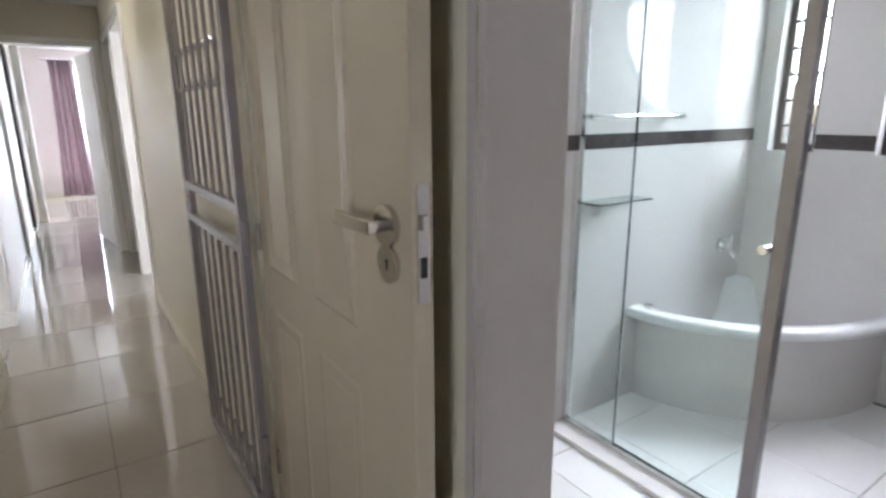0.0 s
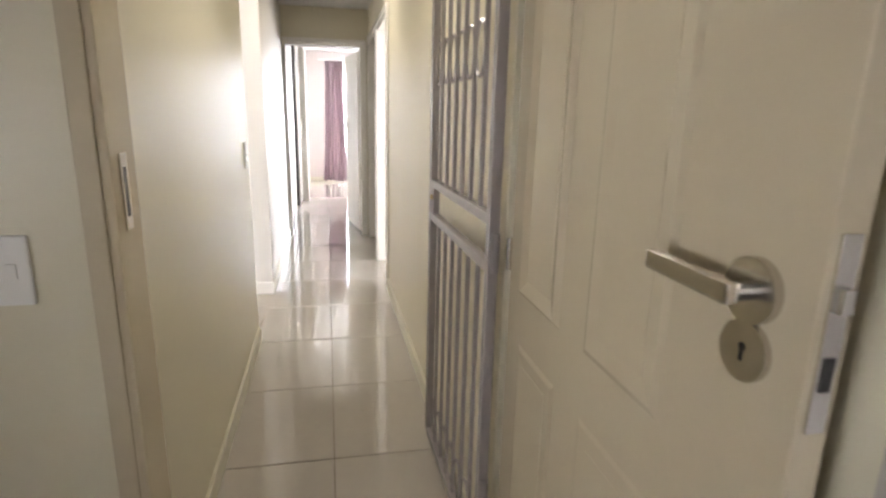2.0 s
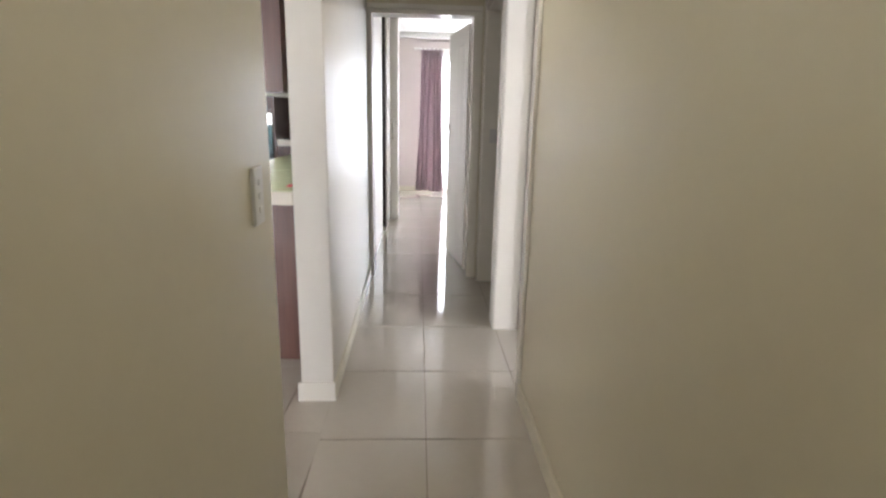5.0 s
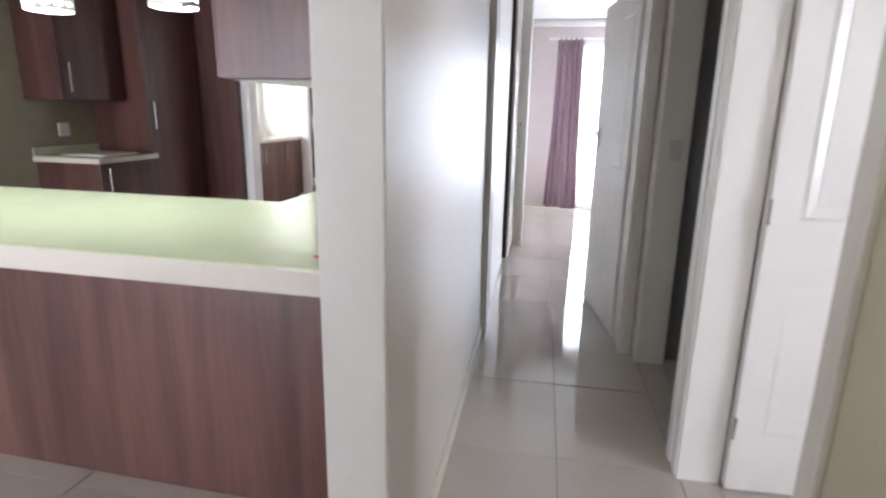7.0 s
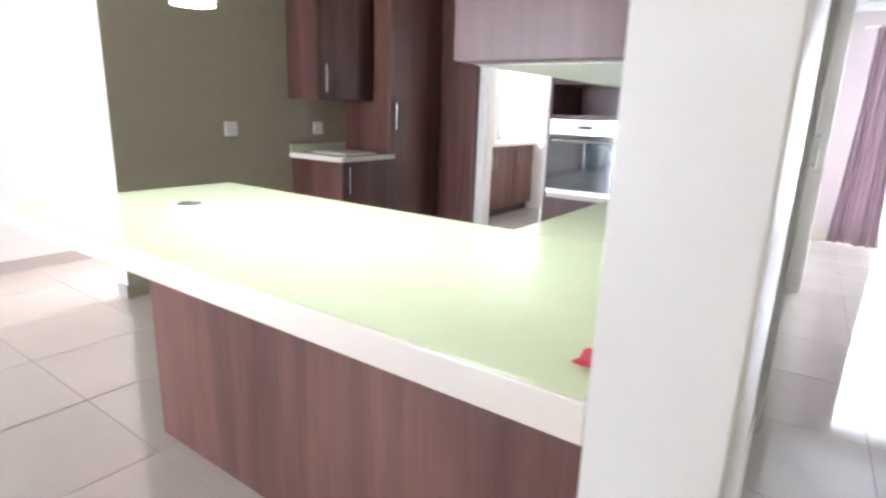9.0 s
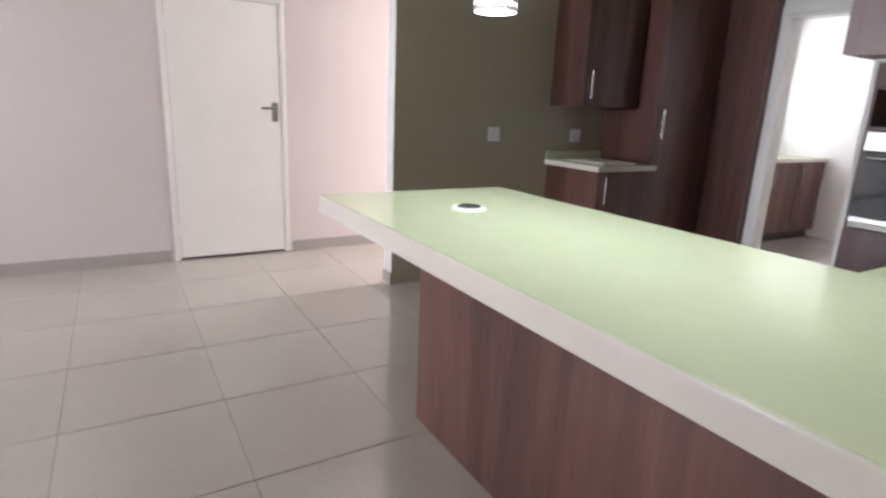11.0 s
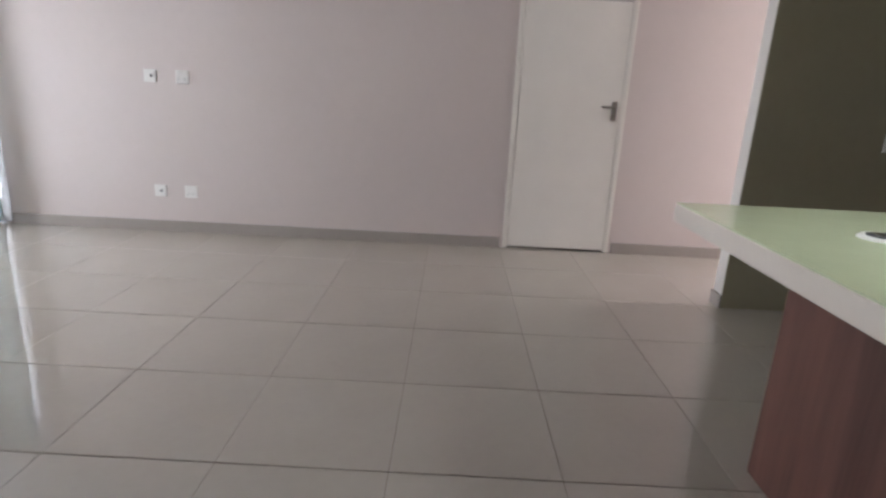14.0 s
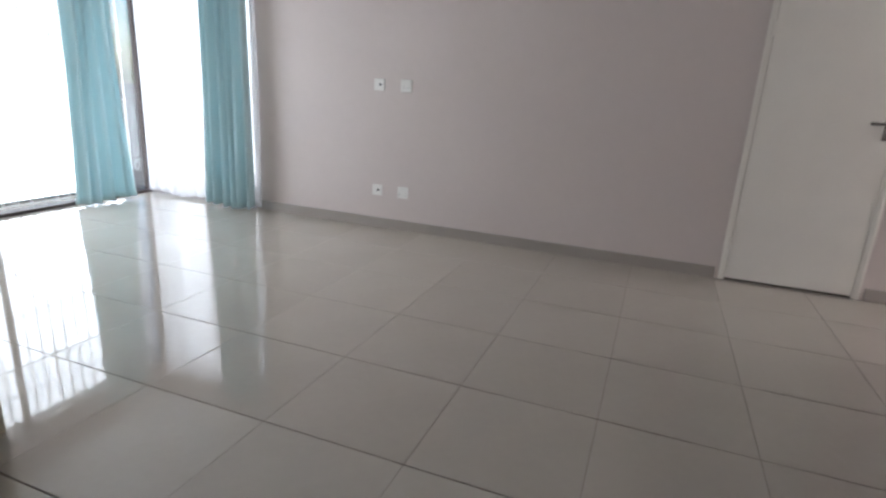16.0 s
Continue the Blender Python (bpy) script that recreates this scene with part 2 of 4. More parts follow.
structure("ceiling", blocks((-5.1, 4.4, -2.4, 12.6, 2.45, 2.55)), CEILING, FLAT, "plain white ceiling", "ceiling")
structure("baseboard_lounge", blocks((-4.78, -4.766, 0.1, 4.36, 0, 0.09), (-4.78, -4.766, 5.32, 8.6, 0, 0.09), (-3.694, -3.68, 5.688, 8.5, 0, 0.09), (-3.68, -3.56, 5.686, 5.70, 0, 0.09), bevel=0.003), SKIRT, FLAT, "greyish tiled skirting along the lounge wall", "skirting")
structure("ground", blocks((-60, 60, -60, 60, -0.35, -0.25)), PAVING, FLAT, "plain ground outside the house", "ground")

# ---- structure: corridor, bedroom, bathrooms ----
structure("wall_corridor_west", blocks((-0.12, 0.0, -2.78, -0.87, 0, 2.45)), CREAM, HALL, "cream painted corridor wall with a free end", "wall")
structure("wall_pillar", blocks((-0.14, 0.0, 0.0, 1.94, 0, 2.45), (-0.14, 0.0, 2.11, 6.75, 0, 2.45)), WHITE_WALL, HALL, "white plastered wall end between corridor and kitchen", "wall")
structure("wall_pillar_face", blocks((0.0, 0.004, 0.004, 1.92, 0.0, 2.32)), SATIN, HALL, "cream satin painted face of the corridor wall", "wall")
structure("wall_corridor_east", blocks((0.86, 0.98, -2.78, 0.0, 0, 2.45), (0.86, 0.98, 0.0, 0.86, 2.02, 2.45), (0.86, 0.98, 0.86, 0.96, 0, 2.45), (0.86, 0.98, 0.96, 1.85, 2.02, 2.45), (0.86, 0.98, 1.85, 1.94, 0, 2.45)), CREAM, HALL, "cream painted corridor wall with two door openings", "wall")
structure("wall_corridor_end", blocks((-0.14, 0.0, 1.943, 2.107, 0, 2.45), (0.0, 0.80, 1.943, 2.107, 2.0, 2.45), (0.80, 3.3, 1.943, 2.107, 0, 2.45)), CREAM, HALL, "cream wall above the bedroom doorway", "wall")
structure("ceiling_corridor", blocks((0.002, 0.858, -2.78, 1.94, 2.32, 2.36)), CEILING, HALL, "lower white corridor ceiling", "ceiling")
# The opening at u -1.4 is made up, sized to let in the lobby's fill.
structure("wall_lobby", blocks((-1.4, -0.01, -2.90, -2.78, 0, 2.45), (-0.01, 0.955, -2.90, -2.78, 2.05, 2.45), (0.955, 0.97, -2.90, -2.78, 0, 2.45), (0.97, 1.15, -3.70, -2.78, 0, 2.45), (0.97, 1.15, -4.88, -3.70, 2.05, 2.45), (0.97, 1.15, -6.2, -4.88, 0, 2.45), (-1.52, -1.4, -4.4, -2.78, 0, 2.45), (-1.52, -1.4, -6.2, -5.4, 0, 2.45), (-1.52, -1.4, -5.4, -4.4, 0, 0.90), (-1.52, -1.4, -5.4, -4.4, 1.35, 2.45), (-1.52, 1.15, -6.32, -6.2, 0, 2.45)), CREAM, HALL, "cream painted lobby walls round a doorway", "wall")
structure("wall_bathroom", blocks((1.15, 3.57, -2.88, -2.78, 0, 2.45), (3.45, 3.57, -2.96, -2.88, 0, 2.45), (3.45, 3.57, -3.17, -2.96, 0, 1.15), (3.45, 3.57, -3.17, -2.96, 2.02, 2.45), (3.45, 3.57, -3.43, -3.17, 0, 2.45), (3.45, 3.57, -3.85, -3.43, 0, 1.15), (3.45, 3.57, -3.85, -3.43, 2.02, 2.45), (3.45, 3.57, -5.4, -3.85, 0, 2.45), (1.15, 3.57, -5.5, -5.4, 0, 2.45)), WALL_TILE, HALL, "pale glossy tiled bathroom walls", "wall")
structure("trim_bathroom", blocks((1.15, 3.444, -2.884, -2.88, 1.20, 1.26), (3.446, 3.45, -3.425, -3.175, 1.165, 1.235), (3.446, 3.45, -5.4, -3.855, 1.165, 1.235)), BAND, HALL, "dark mosaic band round the bathroom tiles", "tile band")
structure("wall_study", blocks((3.2, 3.3, -2.7, 0.92, 0, 0.9), (3.2, 3.3, -2.7, -1.4, 0.9, 2.45), (3.2, 3.3, -0.2, 0.92, 0.9, 2.45), (3.2, 3.3, -1.4, -0.2, 1.95, 2.45), (0.98, 3.3, 0.86, 0.92, 0, 2.45)), PALE, HALL, "pale walls of the room beside the corridor", "wall")
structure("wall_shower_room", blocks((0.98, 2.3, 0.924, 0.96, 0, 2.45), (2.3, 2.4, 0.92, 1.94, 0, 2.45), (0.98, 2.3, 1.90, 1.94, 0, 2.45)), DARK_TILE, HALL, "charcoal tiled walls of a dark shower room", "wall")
structure("wall_bedroom", blocks((0.0, 0.46, 6.75, 6.87, 0, 2.45), (0.46, 2.6, 6.75, 6.87, 2.08, 2.45), (0.46, 2.6, 6.75, 6.87, 0, 0.18), (2.6, 3.4, 6.75, 6.87, 0, 2.45), (3.3, 3.4, 2.107, 6.75, 0, 2.45)), PALE, HALL, "pale bedroom walls round a bright window", "wall")
structure("trim_bedroom", blocks((0.0, 3.3, 6.66, 6.75, 2.36, 2.45), bevel=0.03), CEILING, HALL, "white moulded bedroom cornice", "cornice")
structure("baseboard_corridor", blocks((0.0, 0.013, -2.74, -0.88, 0, 0.085), (0.847, 0.86, -2.74, -0.005, 0, 0.085), (0.004, 0.015, 0.0, 1.92, 0, 0.085), (0.0, 0.64, 6.737, 6.75, 0, 0.085), bevel=0.004), SKIRT_PAINT, HALL, "cream painted skirting boards along the corridor", "skirting")
structure("baseboard_pillar", blocks((-0.155, 0.014, -0.014, 0.0, 0, 0.09), bevel=0.003), ENAMEL, HALL, "white skirting at the foot of the wall end", "skirting")


def door_frame(name, u0, u1, v0, v1, top, m, along_v=False, proud=0.012, width=0.06, paint=None):
    """A lining with architraves round an opening; the wall runs along u, or along v."""
    ob = thing(name, m, "white enamelled door frame", "door frame", "", "structure")
    a, b = (v0, v1) if along_v else (u0, u1)
    c, d = (u0, u1) if along_v else (v0, v1)

    def put(n, p0, p1, q0, q1, z0, z1):
        bm = bmesh.new()
        box(bm, *((q0, q1, p0, p1) if along_v else (p0, p1, q0, q1)), z0, z1, bevel=0.004)
        part(n, bm, paint or ENAMEL, ob)
    put("jamb", a, a + 0.03, c - proud, d + proud, 0, top)
    put("jamb", b - 0.03, b, c - proud, d + proud, 0, top)
    put("head", a, b, c - proud + 0.002, d + proud - 0.002, top, top + 0.03)
    for q0, q1 in ((c - proud - 0.006, c - 0.001), (d + 0.001, d + proud + 0.006)):
        put("architrave", a - width, a + 0.012, q0, q1, 0, top + 0.03)
        put("architrave", b - 0.012, b + width, q0, q1, 0, top + 0.03)
        put("architrave", a - width, b + width, q0 - 0.002, q1 + 0.002, top + 0.031, top + 0.031 + width)
    return ob


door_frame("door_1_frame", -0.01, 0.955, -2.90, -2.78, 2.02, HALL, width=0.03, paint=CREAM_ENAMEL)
door_frame("door_7_frame", 0.97, 1.15, -4.88, -3.70, 2.02, HALL, True, 0.003, 0.012, paint=SHADED_ENAMEL)
door_frame("door_2_frame", 0.005, 0.80, 1.943, 2.107, 1.96, HALL, width=0.035)
door_frame("door_3_frame", 0.86, 0.98, 0.03, 0.87, 1.98, HALL, True, width=0.045)
door_frame("door_4_frame", 0.86, 0.98, 0.985, 1.85, 1.98, HALL, True, width=0.045)
door_frame("door_5_frame", -4.90, -4.78, 4.40, 5.28, 2.0, FLAT, True, 0.004, 0.014)
door_frame("door_6_frame", -2.62, -1.965, 8.5, 8.62, 2.02, FLAT, width=0.06)


def door_leaf(name, m, width, height, paint, label, panels=True, lever=True, flip=1, relief=1.0, rails=(0.14, 0.80, 0.925)):
    """A leaf hinged at the origin that runs along +x; both faces have mouldings. flip: which side the lever shows on."""
    ob = thing(name, m, label, "door")
    part("leaf", blocks((0, width, -0.02, 0.02, 0.008, height), bevel=0.003), paint, ob)
    if panels:
        for z0, z1 in ((rails[0], rails[1]), (rails[2], height - 0.13)):
            for x0, x1 in ((0.09, 0.31), (0.42, 0.65)):
                for s in (-1, 1):
                    bm = bmesh.new()
                    p = (0.005 if x0 > 0.4 else 0.011) * relief * (0.35 if z0 < 0.5 else 1)
                    rim = [(x0, z0), (x1, z0), (x1, z1), (x0, z1)]
                    inner = [(x0 + 0.045, z0 + 0.045), (x1 - 0.045, z0 + 0.045), (x1 - 0.045, z1 - 0.045), (x0 + 0.045, z1 - 0.045)]
                    mid = [((a[0] * 0.72 + b[0] * 0.28), (a[1] * 0.72 + b[1] * 0.28)) for a, b in zip(rim, inner)]
                    loops = [[bm.verts.new((x, s * y, z)) for x, z in ring] for ring, y in ((rim, 0.0198), (mid, 0.0198 + p), (inner, 0.0212), (inner, 0.0212 + p * 0.3))]
                    for a, b in zip(loops, loops[1:]):
                        for k in range(4):
                            bm.faces.new((a[k], a[(k + 1) % 4], b[(k + 1) % 4], b[k]))
                    bm.faces.new(loops[-1])
                    part("panel", bm, paint, ob)
    if lever:
        part("lock_plate", blocks((width - 0.001, width + 0.003, -0.011, 0.011, 1.04, 1.24)), CHROME, ob, "steel lock face plate")
        part("latch", blocks((width, width + 0.012, -0.007, 0.007, 1.165, 1.19), bevel=0.002), CHROME, ob)
        part("bolt", blocks((width + 0.002, width + 0.0045, -0.006, 0.006, 1.085, 1.12)), BLACK, ob)
        for s in (-1, 1):
            bm = bmesh.new()
            rod(bm, (width - 0.075, s * 0.02, 1.163), (width - 0.075, s * 0.032, 1.163), 0.036, 28)
            rod(bm, (width - 0.075, s * 0.03, 1.163), (width - 0.075, s * 0.065, 1.163), 0.010, 12)
            h = part("handle", bm, CHROME, ob, "brushed steel lever handle")
            part("lever", blocks((width - 0.215, width - 0.065, s * 0.057 - 0.009, s * 0.057 + 0.009, 1.151, 1.175), bevel=0.004), CHROME, h)
            bm = bmesh.new()
            rod(bm, (width - 0.075, s * 0.02, 1.095), (width - 0.075, s * 0.028, 1.095), 0.034, 28)
            k = part("key_plate", bm, CHROME, ob, "round steel keyhole plate")
            bm = bmesh.new()
            rod(bm, (width - 0.075, s * 0.0275, 1.100), (width - 0.075, s * 0.0285, 1.100), 0.005, 12)
            box(bm, width - 0.0775, width - 0.0725, min(s * 0.0275, s * 0.0285), max(s * 0.0275, s * 0.0285), 1.084, 1.1)
            part("keyhole", bm, BLACK, k)
    for z in (0.25, 1.0, 1.75):
        bm = bmesh.new()
        rod(bm, (0.0, -0.024 * flip, z - 0.04), (0.0, -0.024 * flip, z + 0.04), 0.007, 10)
        part("hinge", bm, CHROME, ob)
    return ob


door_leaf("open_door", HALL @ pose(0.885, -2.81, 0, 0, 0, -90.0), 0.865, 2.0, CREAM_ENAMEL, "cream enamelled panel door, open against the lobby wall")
door_leaf("bedroom_door", HALL @ pose(0.775, 2.14, 0, 0, 0, 98), 0.76, 1.94, ENAMEL, "white panel door, open into the bedroom", relief=0.3, rails=(0.226, 0.775, 0.976))
door_leaf("study_door", HALL @ pose(1.0, 0.825, 0, 0, 0, 2), 0.78, 1.96, ENAMEL, "white panel door, open into a side room", relief=0.6, rails=(0.226, 0.775, 0.976))


def flush_door():
    ob = thing("flush_door", pose(-4.80, 4.432, 0, 0, 0, 90), "plain white flush door, closed in the lounge wall", "door")
    part("leaf", blocks((0, 0.816, -0.02, 0.02, 0.018, 1.99), bevel=0.003), ENAMEL, ob)
    part("lock_plate", blocks((0.745, 0.79, -0.024, -0.02, 1.10, 1.25), bevel=0.002), CHROME, ob, "steel lock plate")
    bm = bmesh.new()
    rod(bm, (0.77, -0.022, 1.205), (0.77, -0.07, 1.205), 0.010)
    h = part("handle", bm, CHROME, ob, "dark steel lever handle")
    part("lever", blocks((0.65, 0.78, -0.075, -0.06, 1.195, 1.216), bevel=0.005), CHROME, h)
    bm = bmesh.new()
    rod(bm, (0.767, -0.02, 1.135), (0.767, -0.03, 1.135), 0.022, 20)
    part("key_plate", bm, CHROME, ob)
    for z in (0.25, 1.78):
        part("hinge", blocks((-0.012, 0.012, -0.028, -0.018, z - 0.05, z + 0.05), bevel=0.002), ENAMEL, ob)
    return ob


flush_door()
# Added dark strip: blocks outside light and draws the shade in the door's gap.
structure("threshold", blocks((-4.90, -4.835, 4.43, 5.25, 0.0, 0.03)), DARK, FLAT, "dark strip painted as the shaded gap under the closed lounge door", "threshold")


def security_gate():
    """Steel trellis gate, folded open along the corridor wall."""
    ob = thing("security_gate", HALL @ pose(0.826, -2.79, 0, 0, 0, 90.9), "silver-grey painted steel security gate, open against the wall", "gate")
    w, z0, z1, t = 0.775, 0.04, 2.0, 0.014
    for x in (0.0, w - 0.03):
        part("stile", blocks((x, x + 0.03, -t, t, z0, z1), bevel=0.003), GATE, ob)
    for z in (z0, 0.955, 1.08, z1 - 0.03):
        part("rail", blocks((0.03, w - 0.03, -t, t, z - 0.014, z + 0.014), bevel=0.003), GATE, ob)
    for i in range(6):
        x = 0.03 + (w - 0.06) * (i + 1) / 7
        for a, b in ((z0 + 0.013, 0.942), (1.093, z1 - 0.043)):
            bm = bmesh.new()
            box(bm, x - 0.006, x + 0.006, -0.006, 0.006, a, b, bevel=0.002)
            part("bar", bm, GATE, ob)
        for zc in (0.14, 1.50):
            bm = bmesh.new()
            n = 18
            if x + 0.12 >= w:
                bm.free()
                continue
            loops = []
            for k in range(n):
                a = k * math.tau / n
                c, out = Vector((x + 0.051 + 0.045 * math.cos(a), 0, zc + 0.07 * math.sin(a))), Vector((math.cos(a), 0, math.sin(a)))
                loops.append([bm.verts.new(c + 0.005 * (math.cos(b) * out + math.sin(b) * Vector((0, 1, 0)))) for b in (0, 1.571, 3.142, 4.712)])
            for k in range(n):
                p, q = loops[k], loops[(k + 1) % n]
                for b in range(4):
                    bm.faces.new((p[b], p[(b + 1) % 4], q[(b + 1) % 4], q[b]))
            part("scroll", bm, GATE, ob)
    part("lock_case", blocks((w - 0.075, w - 0.03, -0.012, 0.012, 0.970, 1.066), bevel=0.002), GATE, ob)
    part("lock_bolt", blocks((w - 0.001, w + 0.022, -0.008, 0.008, 0.985, 1.018), bevel=0.002), BRASS, ob, "brass lock bolt")
    bm = bmesh.new()
    rod(bm, (w - 0.055, 0.011, 1.03), (w - 0.055, 0.02, 1.03), 0.009, 14)
    part("lock_cylinder", bm, BRASS, ob)
    for z in (0.3, 1.0, 1.75):
        bm = bmesh.new()
        rod(bm, (-0.012, 0.0, z - 0.05), (-0.012, 0.0, z + 0.05), 0.011, 12)
        part("hinge", bm, GATE, ob)
    return ob


security_gate()


def face_plate(name, m, width, height, label, category, rockers=(), group=""):
    """A plate against a wall, x across, z up, its back at y = 0, facing -y."""
    ob = thing(name, m, label, category, group)
    part("plate", blocks((-width / 2, width / 2, -0.010, 0, -height / 2, height / 2), bevel=0.004), PLASTIC, ob)
    for i, (x, z, w, h) in enumerate(rockers):
        part("rocker", blocks((x - w / 2, x + w / 2, -0.014, -0.009, z - h / 2, z + h / 2), bevel=0.002), PLASTIC, ob)
    return ob


def socket_plate(m, label="white double wall socket plate"):
    ob = face_plate("wall_socket", m, 0.105, 0.105, label, "wall socket", ((-0.028, 0.028, 0.02, 0.03), (0.028, 0.028, 0.02, 0.03)), "wall sockets")
    for x in (-0.024, 0.024):
        bm = bmesh.new()
        for dx, dz in ((-0.009, -0.022), (0.009, -0.022), (0, -0.008)):
            rod(bm, (x + dx, -0.0095, dz), (x + dx, -0.0106, dz), 0.003, 8)
        part("pin_hole", bm, BLACK, ob)
    return ob


face_plate("light_switch", HALL @ pose(0.0, -1.01, 1.095, 0, 0, 90), 0.072, 0.135, "white three-rocker light switch on the cream wall", "light switch", ((0, 0.032, 0.022, 0.014), (0, 0.0, 0.022, 0.014), (0, -0.032, 0.022, 0.014)))
face_plate("blank_plate", HALL @ pose(-0.186, -2.90, 1.02), 0.085, 0.14, "white isolator plate beside the doorway", "light switch", ((0.01, 0.0, 0.02, 0.03),))
for y, z in ((1.47, 1.28), (1.47, 0.35)):
    ob = face_plate("aerial_socket", pose(-4.78, y, z, 0, 0, 90), 0.10, 0.10, "white aerial socket plate with a black centre", "wall socket", (), "wall sockets")
    bm = bmesh.new()
    rod(bm, (0.012, -0.009, 0.0), (0.012, -0.014, 0.0), 0.011, 14)
    part("jack", bm, BLACK, ob)
for y, z in ((1.73, 1.28), (1.73, 0.35)):
    socket_plate(pose(-4.78, y, z, 0, 0, 90))
socket_plate(pose(-3.57, 6.53, 1.09, 0, 0, 90))
socket_plate(pose(-3.57, 7.36, 1.09, 0, 0, 90))

ob = thing("strike_plate", HALL @ pose(0.0205, -2.85, 1.165), "worn steel strike plate on the door jamb", "strike plate")
part("plate", blocks((-0.001, 0.0035, -0.018, 0.018, -0.078, 0.078), bevel=0.001), CHROME, ob)
part("slot", blocks((0.0, 0.0042, -0.008, 0.008, -0.05, 0.05)), BLACK, ob)
for z in (0.985, 1.025):
    ob = thing("bolt_hole", HALL @ pose(0.0, -2.735, z), "small square bolt hole in the cream wall", "hole")
    part("rim", blocks((-0.002, 0.0012, -0.011, 0.011, -0.010, 0.010)), BRASS, ob)
ob = thing("keep_plate", HALL @ pose(0.93, 1.818, 1.12), "pale grey keep plate on the door jamb", "strike plate")
part("plate", blocks((-0.03, 0.03, -0.004, 0.0025, -0.05, 0.05), bevel=0.001), UNDERSIDE, ob)


def ceiling_lamp(m, drop, watts):
    """Round flush lamp under the ceiling, lit."""
    ob = thing("ceiling_lamp", m, "round white flush ceiling lamp, lit, added out of view in the corridor", "lamp", "corridor lamps")
    bm = bmesh.new()
    rod(bm, (0, 0, -0.03), (0, 0, 0), 0.15, 40, 0.155)
    part("base", bm, ENAMEL, ob)
    bm = bmesh.new()
    bmesh.ops.create_uvsphere(bm, u_segments=32, v_segments=12, radius=0.14, matrix=Matrix.Translation((0, 0, -0.03)) @ Matrix.Diagonal((1, 1, 0.3, 1)))
    part("diffuser", bm, DIFFUSER, ob, "glowing frosted diffuser", True)
    data = bpy.data.lights.new("corridor_light", "AREA")
    data.shape, data.size, data.energy, data.color = "DISK", 0.28, watts, (1.0, 0.97, 0.84)
    lamp = new("corridor_light", data)
    lamp.matrix_world = m @ pose(0, 0, -drop)


ceiling_lamp(HALL @ pose(0.43, -2.0, 2.32), 0.08, 1.3)
# This second lamp is made up, an unseen fill for the corridor's far half.
ceiling_lamp(HALL @ pose(0.43, -0.25, 2.32), 0.08, 1.3)


# ---- kitchen ----
def bar_handle(parent, x, y, z0, z1, direction):
    """Upright bar handle at (x, y) standing off along direction."""
    dx, dy = direction
    bm = bmesh.new()
    box(bm, x + dx * 0.03 - 0.006, x + dx * 0.03 + 0.006, y + dy * 0.03 - 0.006, y + dy * 0.03 + 0.006, z0, z1, bevel=0.002)
    for z in (z0 + 0.02, z1 - 0.02):
        rod(bm, (x, y, z), (x + dx * 0.03, y + dy * 0.03, z), 0.005, 8)
    return part("handle", bm, CHROME, parent, "brushed steel bar handle")


def cabinet(name, x0, x1, y0, y1, z0, z1, label, doors, material_=None, plinth=True):
    """doors: rows of (side, a0, a1, handle place along it, handle z0, z1); side is the way a door faces."""
    wood = material_ or WOOD
    ob = thing(name, pose((x0 + x1) / 2, (y0 + y1) / 2, z0), label, "cabinet")
    cx, cy = (x0 + x1) / 2, (y0 + y1) / 2
    low = 0.09 if plinth else 0
    part("body", blocks((x0 - cx, x1 - cx, y0 - cy, y1 - cy, low, z1 - z0), bevel=0.002), wood, ob)
    if plinth:
        part("plinth", blocks((x0 - cx + 0.03, x1 - cx - 0.03, y0 - cy + 0.03, y1 - cy - 0.03, 0, low)), DARK, ob)
    for side, a0, a1, hp, hz0, hz1 in doors:
        zz0, zz1 = low + 0.004, z1 - z0 - 0.004
        if side == "+x":
            d = part("door", blocks((x1 - cx + 0.001, x1 - cx + 0.019, a0 - cy, a1 - cy, zz0, zz1), bevel=0.002), wood, ob)
            bar_handle(d, x1 - cx + 0.019, hp - cy, hz0 - z0, hz1 - z0, (1, 0))
        elif side == "-x":
            d = part("door", blocks((x0 - cx - 0.019, x0 - cx - 0.001, a0 - cy, a1 - cy, zz0, zz1), bevel=0.002), wood, ob)
            bar_handle(d, x0 - cx - 0.019, hp - cy, hz0 - z0, hz1 - z0, (-1, 0))
        elif side == "+y":
            d = part("door", blocks((a0 - cx, a1 - cx, y1 - cy + 0.001, y1 - cy + 0.019, zz0, zz1), bevel=0.002), wood, ob)
            bar_handle(d, hp - cx, y1 - cy + 0.019, hz0 - z0, hz1 - z0, (0, 1))
        else:
            d = part("door", blocks((a0 - cx, a1 - cx, y0 - cy - 0.019, y0 - cy - 0.001, zz0, zz1), bevel=0.002), wood, ob)
            bar_handle(d, hp - cx, y0 - cy - 0.019, hz0 - z0, hz1 - z0, (0, -1))
    return ob


def worktop(name, rects, z, label, thick=0.062):
    x0, y0 = rects[0][0], rects[0][2]
    ob = thing(name, pose(x0, y0, z - thick), label, "worktop")
    part("edge_band", blocks(*[(a - x0, b - x0, c - y0, d - y0, 0, thick - 0.004) for a, b, c, d in rects], bevel=0.004), EDGE, ob, "pale pinkish edge band")
    part("top_surface", blocks(*[(a - x0 + 0.003, b - x0 - 0.003, c - y0 + 0.003, d - y0 - 0.003, thick - 0.0045, thick) for a, b, c, d in rects]), LIME, ob, "glossy pale lime green top")
    return ob


